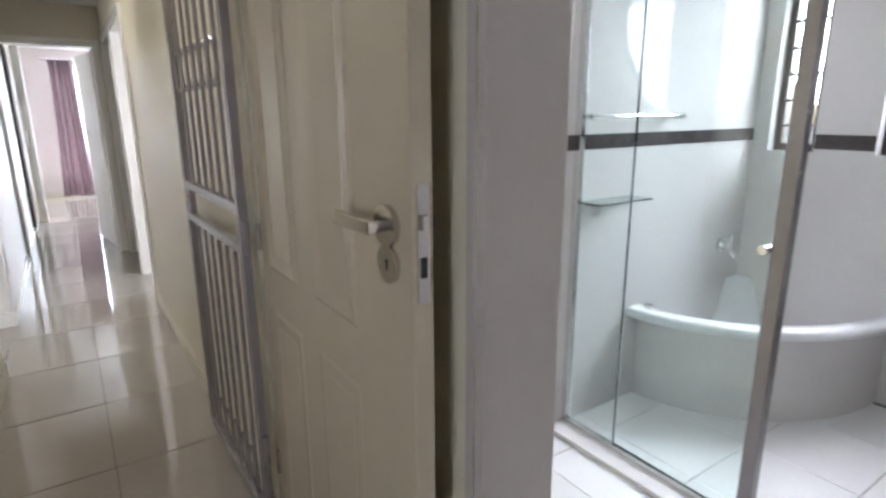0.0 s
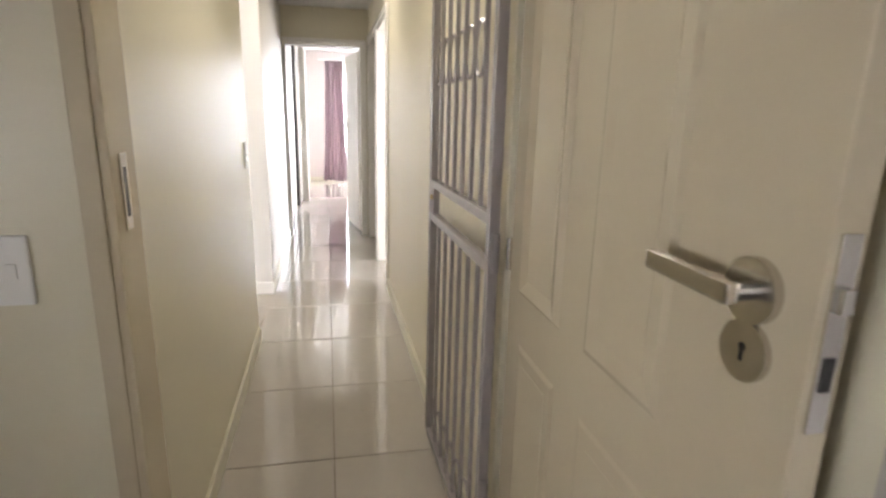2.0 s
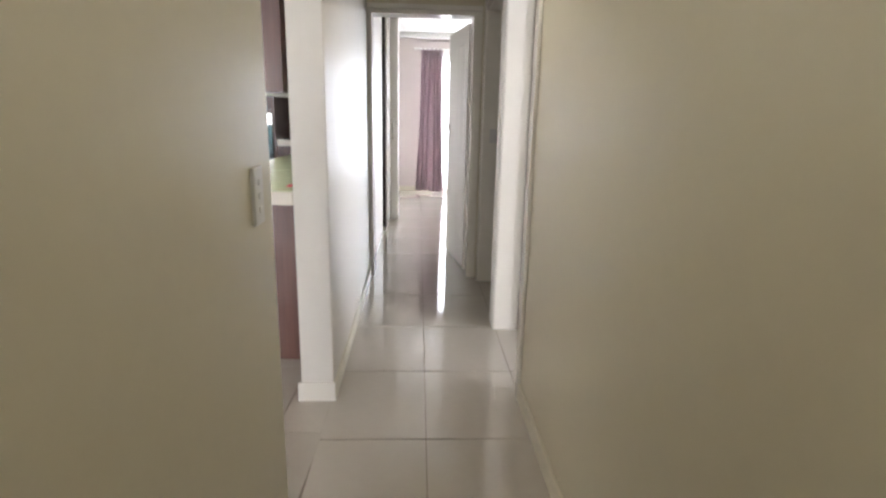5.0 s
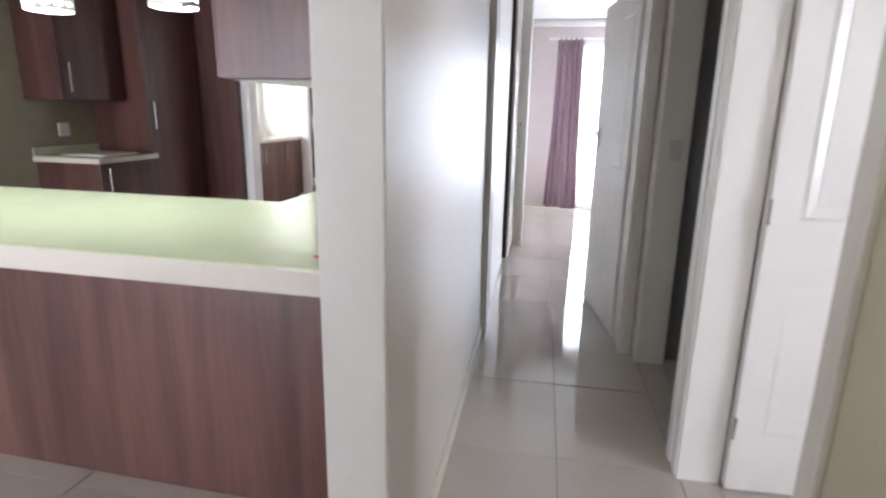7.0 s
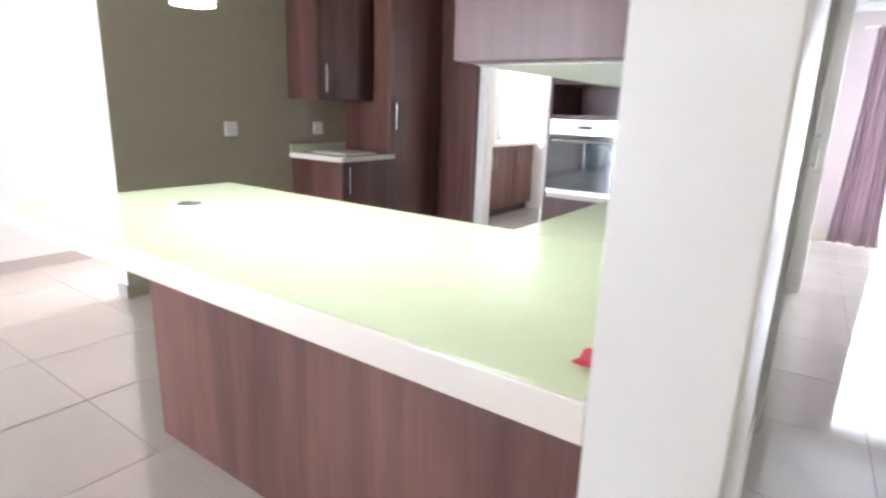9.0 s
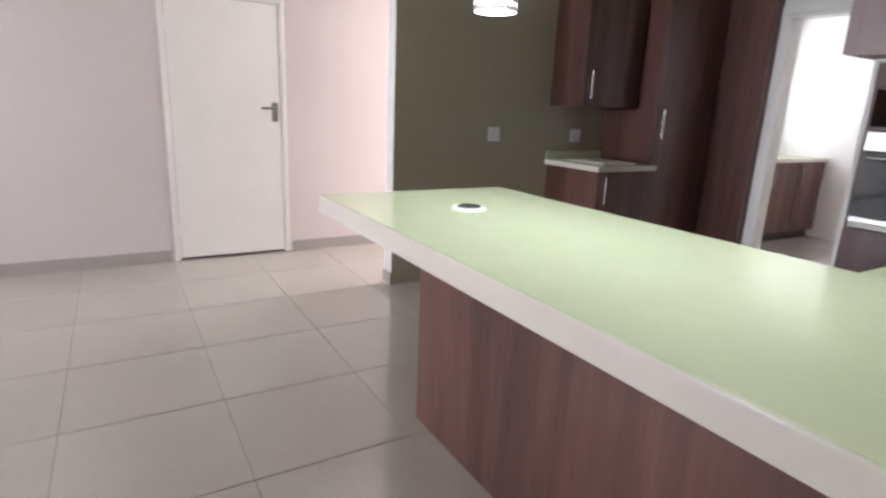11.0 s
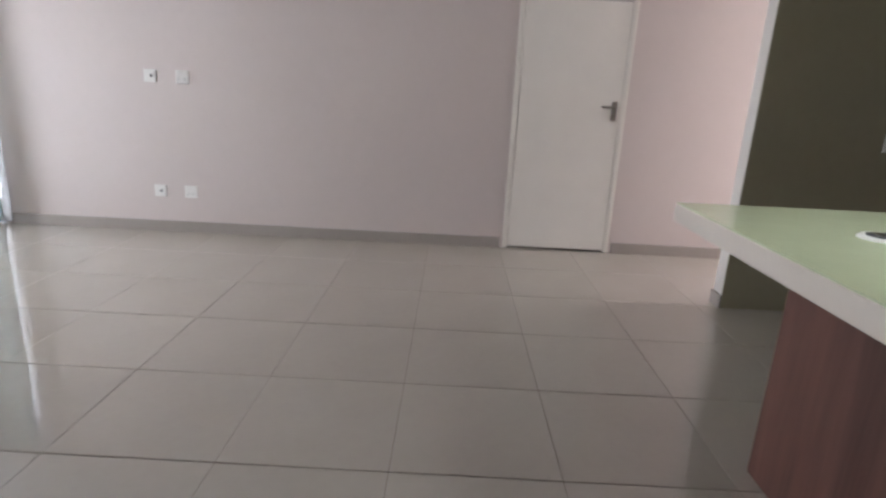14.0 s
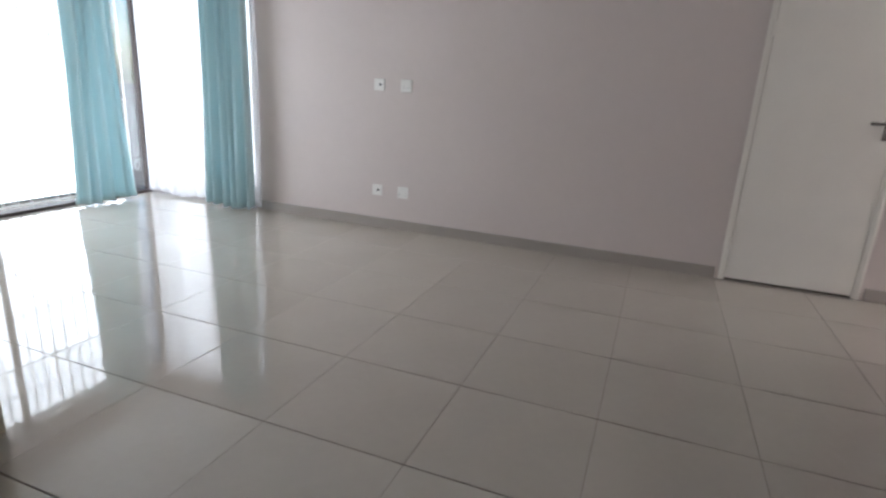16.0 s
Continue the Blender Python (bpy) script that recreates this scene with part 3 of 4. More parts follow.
worktop("breakfast_bar_worktop", [(-1.96, -0.10, 4.65, 5.43)], 0.955, "pale lime green glossy breakfast bar worktop")
worktop("side_worktop", [(-0.62, -0.22, 5.434, 8.3)], 0.955, "pale lime green worktop along the kitchen wall")
cab = cabinet("breakfast_bar_cabinet", -1.91, -0.14, 5.04, 5.40, 0, 0.893, "red-brown wood panelled breakfast bar base", (("+y", -1.9, -1.32, -1.36, 0.6, 0.78), ("+y", -1.3, -0.7, -1.26, 0.6, 0.78)), PANEL_WOOD, False)
cabinet("side_base_cabinet", -0.60, -0.24, 5.46, 8.28, 0, 0.893, "dark wood base cabinet under the side worktop", (("-x", 5.5, 6.1, 6.05, 0.6, 0.78), ("-x", 6.12, 6.8, 6.17, 0.6, 0.78), ("-x", 6.82, 7.5, 7.45, 0.6, 0.78)))
over = cabinet("wall_cabinet", -0.50, -0.20, 4.95, 8.3, 1.36, 2.3, "mauve-brown wood wall cabinets above the side worktop", (("-x", 4.96, 5.7, 5.66, 1.42, 1.6), ("-x", 5.72, 6.5, 6.46, 1.42, 1.6), ("-x", 6.52, 7.3, 7.26, 1.42, 1.6)), PANEL_WOOD, False)
part("bottom_panel", blocks((-0.14, 0.14, -1.63, 1.63, -0.003, -0.0005)), UNDERSIDE, over, "pale grey underside panel")
cabinet("corner_base_cabinet", -3.566, -3.02, 7.08, 7.66, 0, 0.86, "dark wood base cabinet in the kitchen corner", (("+x", 7.085, 7.655, 7.14, 0.62, 0.82),))
worktop("corner_worktop", [(-3.566, -2.97, 7.05, 7.675)], 0.90, "small pale worktop on the corner cabinet", 0.04)
ob = thing("upstand", pose(-3.566, 7.06, 0.90), "pale lime upstand behind the corner worktop", "upstand")
part("strip", blocks((0.0, 0.014, 0, 0.61, 0, 0.065), bevel=0.002), LIME, ob)
ob = thing("cutting_board", pose(-3.26, 7.37, 0.90), "flat cream board lying on the corner worktop", "board")
part("board", blocks((-0.2, 0.2, -0.17, 0.17, 0, 0.014), bevel=0.004), EDGE, ob)
cabinet("upper_corner_cabinet", -3.566, -3.24, 7.06, 7.66, 1.32, 2.3, "dark wood wall cabinet in the kitchen corner", (("+x", 7.065, 7.655, 7.12, 1.38, 1.58),), None, False)
cabinet("end_cupboard", -3.05, -2.67, 8.40, 8.494, 0, 2.35, "dark wood end panel beside the scullery doorway", ())
cabinet("tall_cupboard", -3.566, -3.06, 7.68, 8.395, 0, 2.35, "tall dark wood pantry cupboard", (("+x", 7.685, 8.39, 7.73, 1.10, 1.32),))


def oven_tower():
    x0, x1, y0, y1 = -1.89, -1.25, 8.32, 8.94
    ob = thing("oven_tower", pose((x0 + x1) / 2, y0, 0), "dark wood oven housing with a built-in steel oven", "cabinet")
    h = (x1 - x0) / 2
    part("side", blocks((-h, -h + 0.02, 0, 0.6, 0, 2.3)), WOOD, ob)
    part("side", blocks((h - 0.02, h, 0, 0.6, 0, 2.3)), WOOD, ob)
    part("back", blocks((-h + 0.021, h - 0.021, 0.58, 0.6, 0, 2.3)), WOOD, ob)
    for z0, z1 in ((0.60, 0.64), (1.24, 1.265), (1.50, 1.52)):
        part("shelf", blocks((-h + 0.021, h - 0.021, 0.004, 0.579, z0, z1)), WOOD if z0 > 0.7 else EDGE, ob)
    part("drawer", blocks((-h + 0.003, h - 0.003, -0.018, 0.0, 0.1, 0.598), bevel=0.002), WOOD, ob)
    part("upper_door", blocks((-h + 0.003, h - 0.003, -0.018, 0.0, 1.522, 2.29), bevel=0.002), WOOD, ob)
    oven = thing("oven", pose((x0 + x1) / 2, y0, 0.641), "steel and black glass built-in oven", "oven")
    part("case", blocks((-0.295, 0.295, 0.02, 0.5, 0, 0.59)), BLACK, oven)
    part("control_panel", blocks((-0.297, 0.297, -0.02, 0.019, 0.47, 0.592), bevel=0.003), CHROME, oven, "brushed steel control panel")
    part("door", blocks((-0.297, 0.297, -0.025, 0.019, 0.035, 0.465), bevel=0.003), OVEN_GLASS, oven, "black glass oven door")
    part("lower_trim", blocks((-0.297, 0.297, -0.02, 0.019, 0.0, 0.033), bevel=0.002), CHROME, oven)
    for x in (-0.13, 0.13):
        bm = bmesh.new()
        rod(bm, (x, -0.02, 0.53), (x, -0.048, 0.53), 0.021, 20, 0.018)
        part("knob", bm, CHROME, oven)
    part("display", blocks((-0.06, 0.06, -0.0225, -0.019, 0.515, 0.545)), BLACK, oven)
    bm = bmesh.new()
    rod(bm, (-0.25, -0.06, 0.425), (0.25, -0.06, 0.425), 0.010)
    for x in (-0.23, 0.23):
        rod(bm, (x, -0.02, 0.425), (x, -0.06, 0.425), 0.007, 8)
    part("handle", bm, CHROME, oven, "steel bar handle")


oven_tower()
cabinet("back_base_cabinet", -1.24, -0.25, 8.36, 8.94, 0, 0.893, "dark wood base cabinet beside the oven housing", (("-y", -1.235, -0.75, -0.8, 0.6, 0.8),))
worktop("back_worktop", [(-1.24, -0.25, 8.33, 8.945)], 0.955, "pale worktop beside the oven housing")
ob = thing("hob", pose(-0.42, 6.9, 0.955), "black glass hob set in the side worktop", "hob")
part("glass_plate", blocks((-0.17, 0.15, -0.28, 0.28, 0, 0.006), bevel=0.002), OVEN_GLASS, ob)
ob = thing("extractor_hood", pose(-0.36, 6.9, 1.328), "thin steel extractor under the wall cabinets", "extractor")
part("plate", blocks((-0.24, 0.15, -0.3, 0.3, 0, 0.028), bevel=0.004), CHROME, ob)

ob = thing("cable_grommet", pose(-1.56, 5.02, 0.955), "round steel cable outlet in the breakfast bar", "cable outlet")
bm = bmesh.new()
rod(bm, (0, 0, 0), (0, 0, 0.007), 0.058, 32, 0.052)
part("ring", bm, PLASTIC, ob)
bm = bmesh.new()
rod(bm, (0, 0, 0.0065), (0, 0, 0.010), 0.040, 28, 0.036)
part("lid", bm, BLACK, ob, "black lid")
bm = bmesh.new()
rod(bm, (0, -0.01, 0.0095), (0, -0.01, 0.0125), 0.017, 20)
part("cap", bm, CHROME, ob)

ob = thing("red_cloth", pose(-0.095, 4.745, 0.955), "small crumpled red cloth on the breakfast bar", "cloth")
bm = bmesh.new()
bmesh.ops.create_grid(bm, x_segments=16, y_segments=12, size=0.5, matrix=Matrix.Diagonal((0.10, 0.06, 1, 1)))
for v in bm.verts:
    v.co.z = 0.004 + 0.007 * (1 + noise.noise(v.co * 60))
    v.co.x += 0.012 * noise.noise(v.co * 40 + Vector((5, 0, 0)))
part("fabric", bm, RED, ob)


def pendant(x, y, z):
    """Perforated metal drum with a lit bulb, on a cable from the ceiling."""
    ob = thing("pendant_lamp", pose(x, y, z), "perforated white metal pendant lamp, lit, above the breakfast bar", "lamp", "pendants above the bar")
    bm = bmesh.new()
    n, rows, r = 36, 12, 0.068
    ring = [[bm.verts.new((r * math.cos(k * math.tau / n), r * math.sin(k * math.tau / n), j * 0.15 / rows)) for k in range(n)] for j in range(rows + 1)]
    for j in range(rows):
        for k in range(n):
            if j % 2 == 1 and k % 3 != 2 and j < 10:
                continue
            bm.faces.new((ring[j][k], ring[j][(k + 1) % n], ring[j + 1][(k + 1) % n], ring[j + 1][k]))
    shade = part("shade", bm, ENAMEL, ob, "perforated white metal drum")
    mod = shade.modifiers.new("thickness", "SOLIDIFY")
    mod.thickness = 0.002
    bm = bmesh.new()
    rod(bm, (0, 0, 0.15), (0, 0, 0.153), 0.069, 36)
    rod(bm, (0, 0, 0.153), (0, 0, 0.20), 0.03, 20, 0.012)
    part("cap", bm, ENAMEL, ob)
    bm = bmesh.new()
    bmesh.ops.create_uvsphere(bm, u_segments=20, v_segments=12, radius=0.05, matrix=Matrix.Translation((0, 0, 0.055)))
    part("bulb", bm, BULB, ob, "glowing bulb", True)
    bm = bmesh.new()
    rod(bm, (0, 0, 0.2), (0, 0, 2.45 - z), 0.004, 8)
    part("cable", bm, BLACK, ob)
    light = bpy.data.lights.new("pendant_light", "SPOT")
    light.energy, light.spot_size, light.spot_blend, light.shadow_soft_size, light.color = 3.8, radians(150), 0.5, 0.06, (0.93, 1.0, 0.90)
    lamp = new("pendant_light", light)
    lamp.matrix_world = look((x, y, z - 0.012), (x, y, 0))


for x in (-1.62, -1.19, -0.75):
    pendant(x, 5.12, 1.565)

# scullery
cabinet("scullery_cabinet", -3.88, -3.32, 9.3, 10.93, 0, 0.86, "red-brown scullery base cabinet under the window", (("+x", 9.31, 9.85, 9.8, 0.6, 0.8), ("+x", 9.86, 10.4, 9.9, 0.6, 0.8), ("+x", 10.41, 10.92, 10.45, 0.6, 0.8)), PANEL_WOOD)
worktop("scullery_worktop", [(-3.89, -3.29, 9.28, 10.94)], 0.90, "white worktop in the scullery", 0.04)


def barred_window(name, m, width, height, bars, label, frame=None, mullions=1, thick=0.008):
    """x across, z up from the sill's middle, in the wall's plane."""
    frame = frame or BAR
    ob = thing(name, m, label, "window", "", "structure")
    w = width / 2
    for a in ((-w, -w + 0.035, 0, height), (w - 0.035, w, 0, height), (-w + 0.035, w - 0.035, 0, 0.035), (-w + 0.035, w - 0.035, height - 0.035, height)):
        part("window_frame", blocks((a[0], a[1], -0.025, 0.025, a[2], a[3]), bevel=0.003), frame, ob)
    for i in range(mullions):
        x = -w + width * (i + 1) / (mullions + 1)
        part("mullion", blocks((x - 0.015, x + 0.015, -0.02, 0.02, 0.035, height - 0.035)), frame, ob)
    for i in range(bars):
        z = height * (i + 1) / (bars + 1)
        bm = bmesh.new()
        rod(bm, (-w + 0.03, 0.035, z), (w - 0.03, 0.035, z), thick, 8)
        part("bar", bm, BAR, ob)
    pane = part("pane", blocks((-w + 0.03, w - 0.03, -0.004, 0.004, 0.03, height - 0.03)), GLASS, ob)
    pane.visible_shadow = False
    return ob


barred_window("window_1", pose(-3.96, 10.2, 1.08, 0, 0, 90), 1.3, 1.22, 4, "bright scullery window with dark burglar bars", thick=0.019)
barred_window("window_2", HALL @ pose(3.53, -3.065, 1.15, 0, 0, 90), 0.21, 0.87, 6, "narrow bright bathroom window with dark burglar bars", None, 0)
barred_window("window_6", HALL @ pose(3.53, -3.64, 1.15, 0, 0, 90), 0.42, 0.87, 6, "second bright bathroom window with dark burglar bars", None, 0)
barred_window("window_3", HALL @ pose(1.53, 6.81, 0.18, 0, 0, 0), 2.14, 1.9, 0, "bright bedroom window", ENAMEL, 2)
barred_window("window_4", pose(-4.84, -0.628, 0.03, 0, 0, 90), 1.45, 2.12, 0, "tall bright lounge side window", BAR, 1)
# Unseen window, made up to go with the side room's fill light.
barred_window("window_5", HALL @ pose(3.25, -0.8, 0.9, 0, 0, 90), 1.2, 1.05, 4, "unseen side room window, added to light the open door")


def sliding_door():
    ob = thing("sliding_door", pose(-4.82, -1.42, 0), "dark framed glass sliding door to the garden, very bright", "door", "", "structure")
    for x in (0.0, 1.6, 2.86):
        part("stile", blocks((x, x + 0.04, -0.03, 0.03, 0.03, 2.12), bevel=0.003), BAR, ob)
    part("track", blocks((0, 2.9, -0.06, 0.06, 0.0, 0.03), bevel=0.003), BAR, ob)
    part("head", blocks((0, 2.9, -0.04, 0.04, 2.12, 2.15)), BAR, ob)
    for x, wide in ((0.0, 1.6), (1.6, 1.26)):
        p = part("pane", blocks((x + 0.04, x + wide, -0.004, 0.004, 0.03, 2.12)), GLASS, ob)
        p.visible_shadow = False


sliding_door()


def garden_gate():
    """Slender bars with a band of rings, outside the sliding door."""
    ob = thing("burglar_grille", pose(-4.7, -1.50, 0.03), "slender white steel burglar grille outside the sliding door", "grille")
    for z in (0.02, 0.95, 1.45, 1.72, 2.06):
        part("rail", blocks((0, 2.8, -0.006, 0.006, z - 0.008, z + 0.008)), ENAMEL, ob)
    for i in range(24):
        x = 0.02 + 2.76 * i / 23
        part("bar", blocks((x - 0.005, x + 0.005, -0.005, 0.005, 0.0, 2.07)), ENAMEL, ob)
    for i in range(23):
        x = 0.08 + 2.76 * i / 23
        for z in (1.53, 1.64, 1.80, 1.91):
            bm = bmesh.new()
            loops = []
            for k in range(14):
                a = k * math.tau / 14
                out = Vector((math.cos(a), 0, math.sin(a)))
                loops.append([bm.verts.new(Vector((x, 0, z)) + 0.048 * out + 0.005 * (math.cos(b) * out + math.sin(b) * Vector((0, 1, 0)))) for b in (0, 1.571, 3.142, 4.712)])
            for k in range(14):
                p, q = loops[k], loops[(k + 1) % 14]
                for b in range(4):
                    bm.faces.new((p[b], p[(b + 1) % 4], q[(b + 1) % 4], q[b]))
            part("ring", bm, ENAMEL, ob)


garden_gate()


# ---- curtains ----
def curtain(name, m, width, height, folds, depth, cloth, label, flare=1.0, seed=0, heading=True, group=""):
    """Hangs in the plane y = 0, x from 0 to width, from z = 0 up to height; folds gather towards the top."""
    ob = thing(name, m, label, "curtain", group)
    rnd = random.Random(seed)
    nx, nz = folds * 10, 26
    phase = [rnd.uniform(-0.5, 0.5) for _ in range(folds + 2)]
    amp = [rnd.uniform(0.6, 1.25) for _ in range(folds + 2)]
    bm = bmesh.new()
    grid = []
    for j in range(nz + 1):
        s = j / nz
        row = []
        for i in range(nx + 1):
            q = i / nx * folds
            k = int(q)
            f = q - k
            a = amp[k] * (1 - f) + amp[k + 1] * f
            ph = phase[k] * (1 - f) + phase[k + 1] * f
            spread = 1 + (flare - 1) * (1 - s) ** 1.4
            x = (i / nx - 0.5) * width * spread + width / 2 + 0.012 * math.sin(q * 2.1 + 3 * s)
            y = depth * a * (0.75 + 0.35 * (1 - s)) * math.sin(math.tau * q + ph + 0.7 * (1 - s) * math.sin(q * 1.7)) + 0.15 * depth * math.sin(3 * math.tau * q + 2 * s)
            row.append(bm.verts.new((x, y, s * height + (0.012 * math.sin(q * 1.3) + 0.012 if j == 0 else 0))))
        grid.append(row)
    for j in range(nz):
        for i in range(nx):
            bm.faces.new((grid[j][i], grid[j][i + 1], grid[j + 1][i + 1], grid[j + 1][i]))
    c = part("cloth", bm, cloth, ob, smooth=True)
    c.modifiers.new("thickness", "SOLIDIFY").thickness = 0.003
    if heading:
        for i in range(folds):
            x = width * (i + 0.5) / folds
            part("pleat", blocks((x - 0.012, x + 0.012, -depth * 0.9, depth * 0.9, height - 0.09, height + 0.02), bevel=0.006), cloth, ob)
    return ob


curtain("teal_curtain", pose(-4.65, -0.40, 0.015, 0, 0, 90), 0.55, 2.2, 6, 0.085, TEAL, "teal satin curtain, drawn aside at the lounge corner", 1.12, 3, False, "lounge curtains")
curtain("teal_curtain", pose(-4.37, -1.235, 0.015), 0.44, 2.2, 5, 0.085, TEAL, "teal satin curtain hanging before the sliding door", 1.45, 8, False, "lounge curtains")
curtain("voile_curtain", pose(-4.72, -1.31, 0.02, 0, 0, 90), 1.5, 2.2, 12, 0.025, SHEER, "sheer white voile curtain before the side window", 1.0, 5, False)
curtain("mauve_curtain", HALL @ pose(0.41, 6.55, 0.02), 0.32, 2.16, 5, 0.05, MAUVE, "mauve satin curtain with pinch pleats in the bedroom", 1.45, 11)
curtain("voile_curtain", HALL @ pose(0.62, 6.66, 0.02), 1.9, 2.1, 16, 0.02, SHEER, "sheer white voile curtain before the bedroom window", 1.0, 6, False)
ob = thing("curtain_rail", HALL @ pose(0.3, 6.60, 2.20), "white bedroom curtain rail", "curtain rail")
bm = bmesh.new()
rod(bm, (0, 0, 0), (2.4, 0, 0), 0.011, 12)
part("pole", bm, PLASTIC, ob)
for x in (0.02, 2.35):
    bm = bmesh.new()
    rod(bm, (x, 0, 0), (x, 0.15, 0), 0.008, 8)
    part("bracket", bm, PLASTIC, ob)


# ---- bedroom wardrobe ----
ob = thing("wardrobe", HALL @ pose(0.0, 3.66, 0), "white built-in wardrobe with a black side panel", "wardrobe")
part("side_panel", blocks((0.001, 0.03, -0.022, 0.0, 0.05, 2.3)), DARK, ob, "black side panel")
part("body", blocks((0.001, 0.03, 0.0, 2.4, 0.0, 2.3)), ENAMEL, ob)
for i in range(4):
    d = part("door", blocks((0.031, 0.049, 0.003 + i * 0.6, 0.597 + i * 0.6, 0.06, 2.29), bevel=0.002), ENAMEL, ob, "white wardrobe door")
    bar_handle(d, 0.049, 0.54 + i * 0.6 if i % 2 == 0 else 0.06 + i * 0.6, 0.95, 1.2, (1, 0))


# ---- bathroom ----
def corner_bath():
    """Bath fitted into the corner, its front a quarter of an ellipse."""
    wide, deep, low = 0.95 / 1.17, 0.80 / 1.17, 0.46 / 0.55
    ob = thing("corner_bath", HALL @ pose(3.45, -2.88, 0), "white acrylic corner bath with a tiled round front", "bath")
    n = 40
    ang = [math.pi + math.pi / 2 * k / n for k in range(n + 1)]

    def sheet(bm, r0, z0, r1, z1):
        a = [bm.verts.new((wide * r0 * math.cos(t), deep * r0 * math.sin(t), low * z0)) for t in ang]
        b = [bm.verts.new((wide * r1 * math.cos(t), deep * r1 * math.sin(t), low * z1)) for t in ang]
        for k in range(n):
            bm.faces.new((a[k], a[k + 1], b[k + 1], b[k]))
    bm = bmesh.new()
    sheet(bm, 1.06, 0, 1.06, 0.5)
    part("apron", bm, WALL_TILE, ob, "pale tiled round front", True)
    bm = bmesh.new()
    sheet(bm, 1.05, 0.5, 1.165, 0.5)
    sheet(bm, 1.165, 0.5, 1.17, 0.54)
    sheet(bm, 1.17, 0.54, 1.155, 0.55)
    sheet(bm, 1.155, 0.55, 1.07, 0.55)
    for r0, z0, r1, z1 in ((1.07, 0.55, 1.05, 0.53), (1.05, 0.53, 0.98, 0.25), (0.98, 0.25, 0.86, 0.16), (0.86, 0.16, 0.3, 0.15), (0.3, 0.15, 0.18, 0.4), (0.18, 0.4, 0.13, 0.545), (0.13, 0.545, 0.0, 0.55)):
        sheet(bm, r0, z0, r1, z1)
    bmesh.ops.remove_doubles(bm, verts=bm.verts, dist=0.0005)
    part("tub", bm, TUB, ob, "glossy white tub", True)
    bm = bmesh.new()
    rod(bm, (-0.87, -0.06, 0.459), (-0.87, -0.06, 0.475), 0.022, 18)
    part("control_knob", bm, CHROME, ob, "small dark knob")


corner_bath()
ob = thing("bath_tap", HALL @ pose(3.24, -2.88, 0.66), "chrome wall-mounted bath mixer tap", "tap")
bm = bmesh.new()
rod(bm, (0, 0, 0), (0, -0.02, 0), 0.035, 20)
rod(bm, (0, -0.02, 0), (0, -0.06, 0), 0.02, 16)
part("base", bm, MIRROR_CHROME, ob)
bm = bmesh.new()
rod(bm, (0, -0.05, 0.01), (0, -0.06, 0.06), 0.009, 10)
part("lever", bm, MIRROR_CHROME, ob)
bm = bmesh.new()
rod(bm, (0, -0.04, -0.01), (0, -0.10, -0.05), 0.013, 12)
part("spout", bm, MIRROR_CHROME, ob)
ob = thing("towel_rail", HALL @ pose(2.12, -2.88, 1.33), "chrome towel rail on the tiled wall", "towel rail")
bm = bmesh.new()
rod(bm, (0, -0.06, 0), (0.6, -0.06, 0), 0.009, 12)
part("bar", bm, MIRROR_CHROME, ob)
for x in (0.02, 0.58):
    bm = bmesh.new()
    rod(bm, (x, 0, 0), (x, -0.062, 0), 0.014, 12)
    part("post", bm, MIRROR_CHROME, ob)


def shower_screen():
    ob = thing("shower_screen", HALL @ pose(2.1, -2.885, 0), "clear glass shower screen with chrome profiles", "shower screen")
    part("sill", blocks((-0.10, 0.03, -0.84, 0.0, 0.0, 0.022), bevel=0.004), WALL_TILE, ob, "tiled shower kerb")
    part("track", blocks((-0.015, 0.015, -0.80, 0.0, 0.0225, 0.042), bevel=0.002), MIRROR_CHROME, ob)
    part("wall_profile", blocks((-0.015, 0.015, -0.03, 0.0, 0.042, 1.95), bevel=0.002), MIRROR_CHROME, ob)
    part("fixed_pane", blocks((-0.004, 0.004, -0.272, -0.03, 0.042, 1.95)), SHOWER_GLASS, ob)
    part("door_pane", blocks((-0.003, 0.005, -0.78, -0.277, 0.045, 1.94)), SHOWER_GLASS, ob)
    part("edge_profile", blocks((-0.02, 0.02, -0.825, -0.78, 0.042, 1.98), bevel=0.004), PROFILE, ob, "grey metal edge profile")
    bm = bmesh.new()
    rod(bm, (-0.04, -0.765, 0.955), (0.04, -0.765, 0.955), 0.014, 14)
    part("knob", bm, CHROME, ob)
    for c in ob.children:
        if c.name.startswith(("fixed_pane", "door_pane")):
            c.visible_shadow = False


shower_screen()
ob = thing("soap_shelf", HALL @ pose(2.13, -2.88, 0.985), "clear glass soap shelf on the tiled wall", "shelf")
part("glass_plate", blocks((0.0, 0.33, -0.12, 0.0, 0.0, 0.008), bevel=0.002), SHOWER_GLASS, ob)
for x in (0.05, 0.28):
    bm = bmesh.new()
    rod(bm, (x, 0, -0.008), (x, -0.035, -0.008), 0.008, 12)
    part("bracket", bm, MIRROR_CHROME, ob)


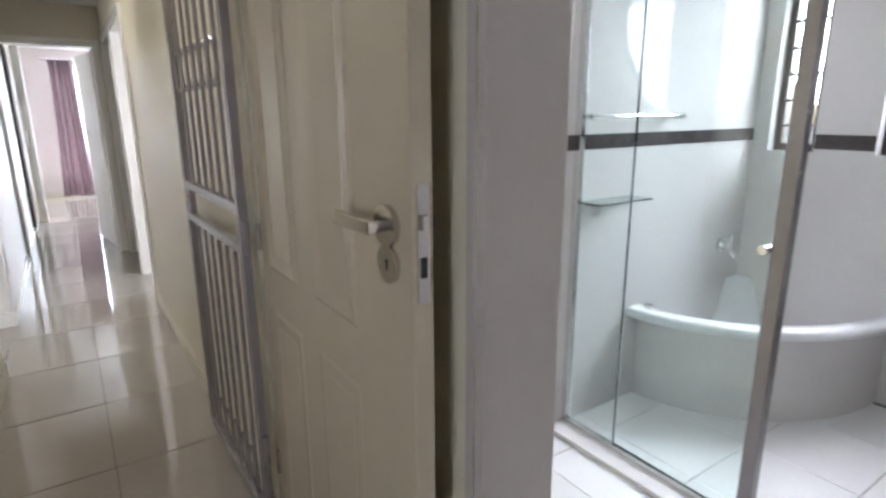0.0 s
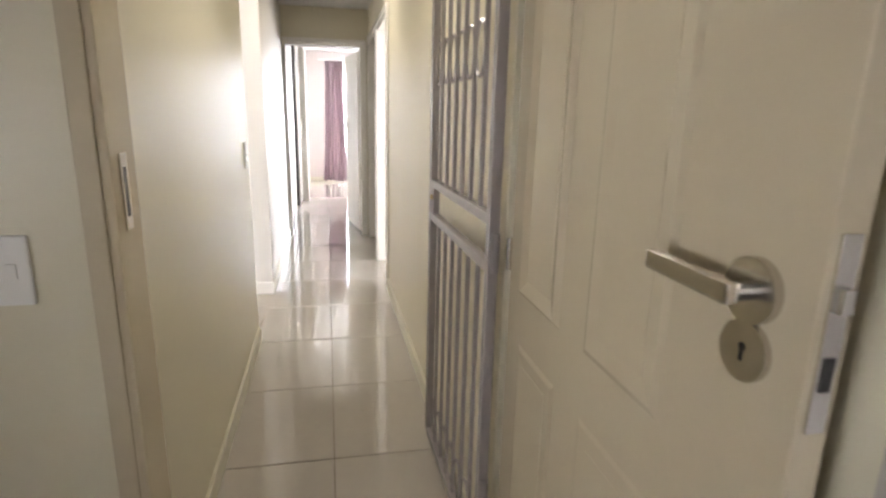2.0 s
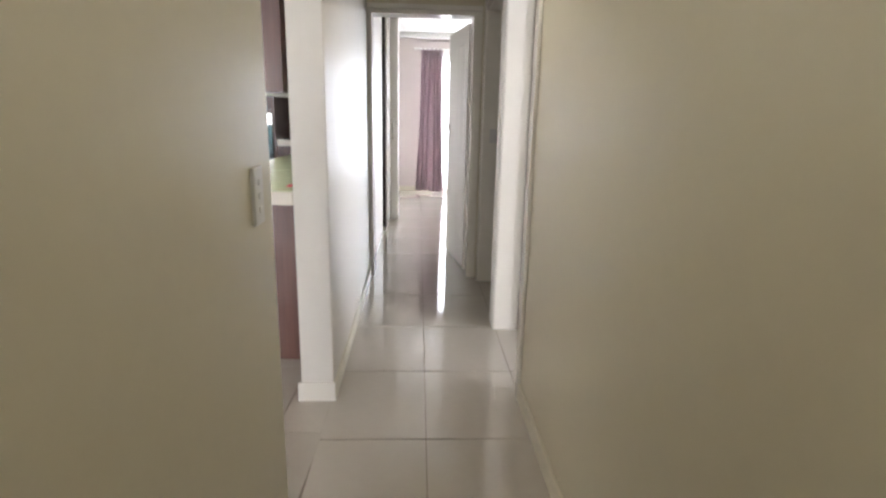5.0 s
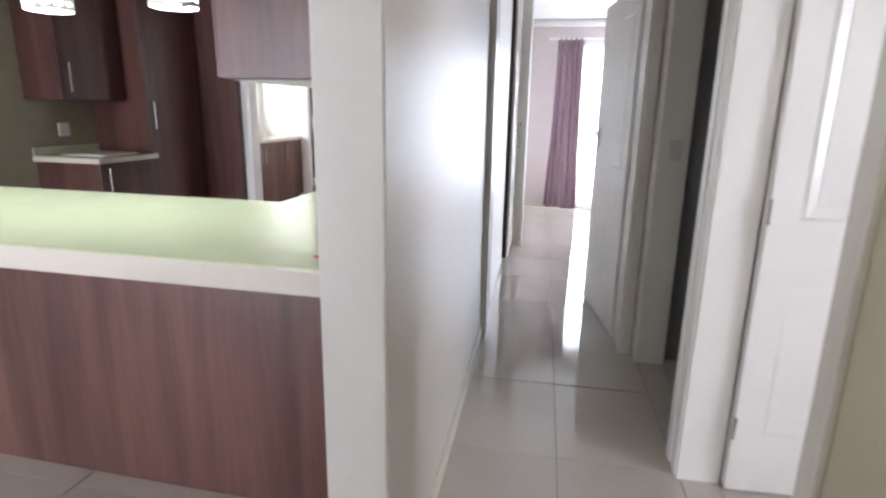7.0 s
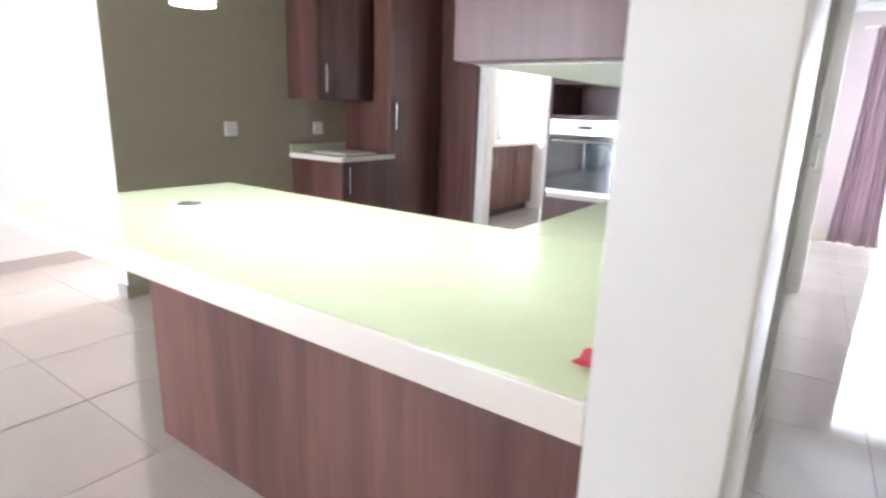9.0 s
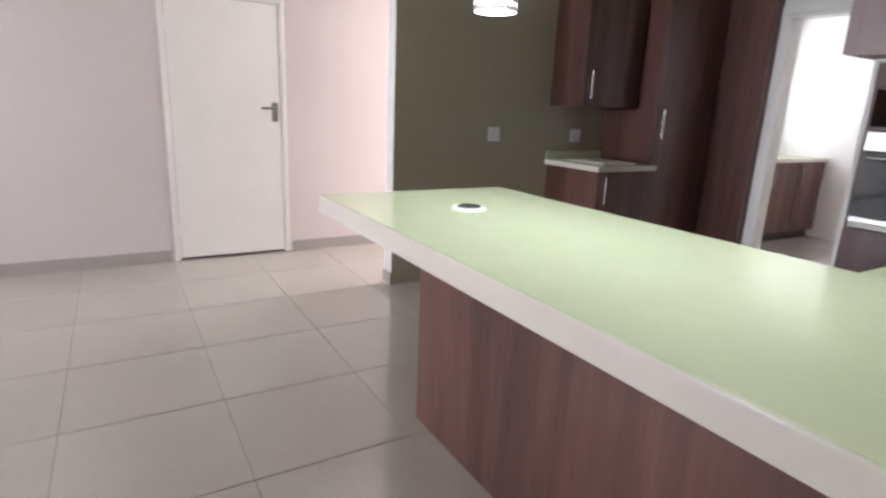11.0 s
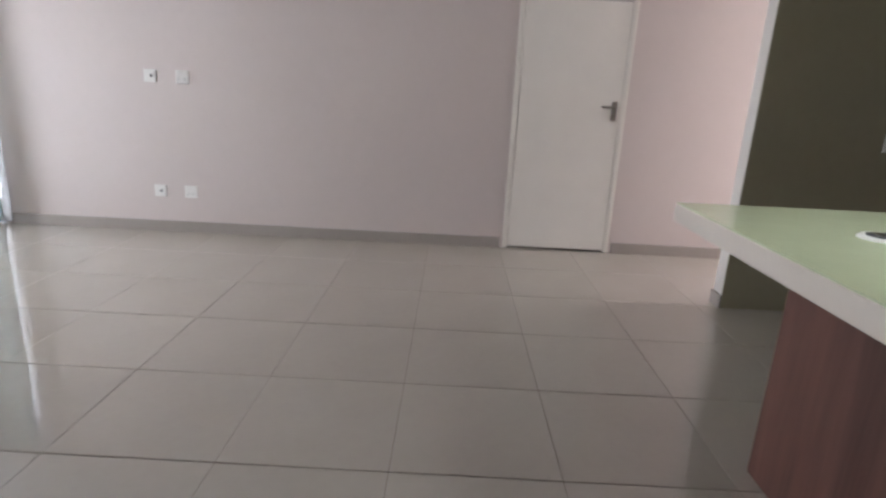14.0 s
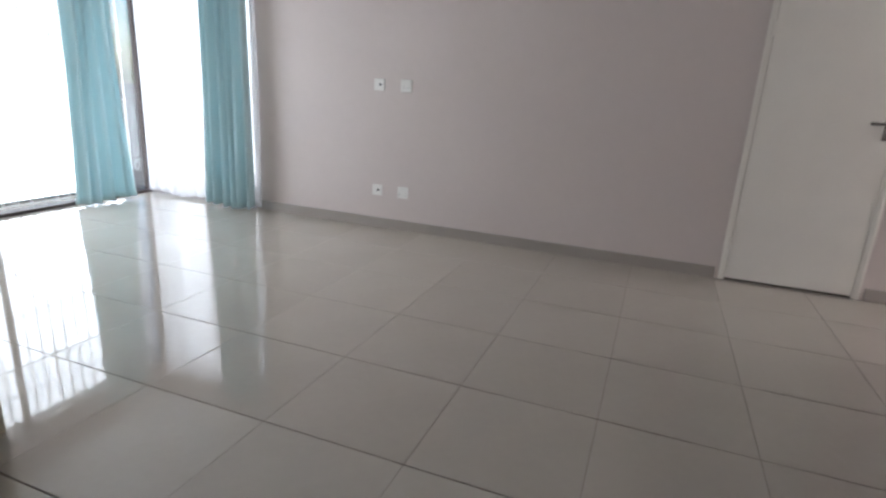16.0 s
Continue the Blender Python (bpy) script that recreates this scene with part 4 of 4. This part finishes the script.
# ---- floors, tile by tile ----
def tiled_floor(name, m, base, us, vs, keep, label, g=0.0015, e=0.0022, glaze=None):
    """A grout bed with polished tiles between the joint lines us and vs; keep(u, v) tells which cells are laid."""
    ob = thing(name, m, label, "floor", "", "structure")
    part("grout_bed", blocks(base), GROUT, ob)
    shared = {}
    for a, b in zip(us, us[1:]):
        for c, d in zip(vs, vs[1:]):
            if not keep((a + b) / 2, (c + d) / 2):
                continue
            key = (round(b - a, 3), round(d - c, 3))
            if key not in shared:
                bm = bmesh.new()
                w, h = (b - a) / 2, (d - c) / 2
                lo = [bm.verts.new((x, y, -0.008)) for x, y in ((g - w, e - h), (w - g, e - h), (w - g, h - e), (g - w, h - e))]
                mid = [bm.verts.new((v.co.x, v.co.y, -0.0008)) for v in lo]
                top = [bm.verts.new((v.co.x * (1 - 0.0012 / w), v.co.y * (1 - 0.0012 / h), 0)) for v in lo]
                bm.faces.new(top)
                for p, q in ((lo, mid), (mid, top)):
                    for k in range(4):
                        bm.faces.new((p[k], p[(k + 1) % 4], q[(k + 1) % 4], q[k]))
                shared[key] = mesh_of("tile", bm, glaze or TILE)
            t = new("tile", shared[key])
            t.parent = ob
            t.location = ((a + b) / 2, (c + d) / 2, 0)
    return ob


steps = lambda first, last, size: [first + size * i for i in range(int(round((last - first) / size)) + 1)]
tiled_floor("floor_lounge", FLAT, (-4.9, 0.12, -1.9, 11.0, -0.10, -0.0075), steps(-4.8, -0.6, 0.6) + [-0.14, 0.06], steps(-1.64, 10.96, 0.6), lambda u, v: v < 8.0 and (u < -0.14 or v < 4.9) or u < -0.6, "polished beige porcelain floor tiles with thin dark joints", 0.0024, 0.0008)
tiled_floor("floor_corridor", HALL @ Matrix.Translation((0, 0, 0.0015)), (-0.012, 0.99, -2.9, 2.1, -0.09, -0.0045), [-0.012, 0.42, 0.86, 0.99], [-2.93] + steps(-2.72, 2.08, 0.6), lambda u, v: u < 0.87 or v > -0.1, "polished beige corridor floor tiles with thin dark joints")
tiled_floor("floor_bedroom", HALL, (-0.13, 3.3, 2.1, 6.8, -0.088, -0.0045), [-0.18, 0.42, 1.02, 1.62, 2.22, 2.82, 3.3], steps(2.08, 6.88, 0.6), lambda u, v: True, "polished pale bedroom floor tiles")
tiled_floor("floor_lobby", HALL, (-1.5, 1.09, -6.3, -2.9, -0.088, -0.0045), steps(-1.38, 1.02, 0.6), steps(-6.53, -2.93, 0.6), lambda u, v: True, "polished beige lobby floor tiles")
tiled_floor("floor_bathroom", HALL, (1.02, 3.5, -5.5, -2.8, -0.087, -0.0045), steps(1.02, 3.42, 0.4), steps(-5.44, -2.64, 0.4), lambda u, v: True, "white bathroom floor tiles", glaze=WHITE_TILE)
tiled_floor("floor_side_rooms", HALL, (0.99, 3.3, -2.77, 1.95, -0.086, -0.0045), steps(0.99, 3.39, 0.6), steps(-2.72, 1.48, 0.6) + [1.94], lambda u, v: True, "pale floor tiles of the side rooms")
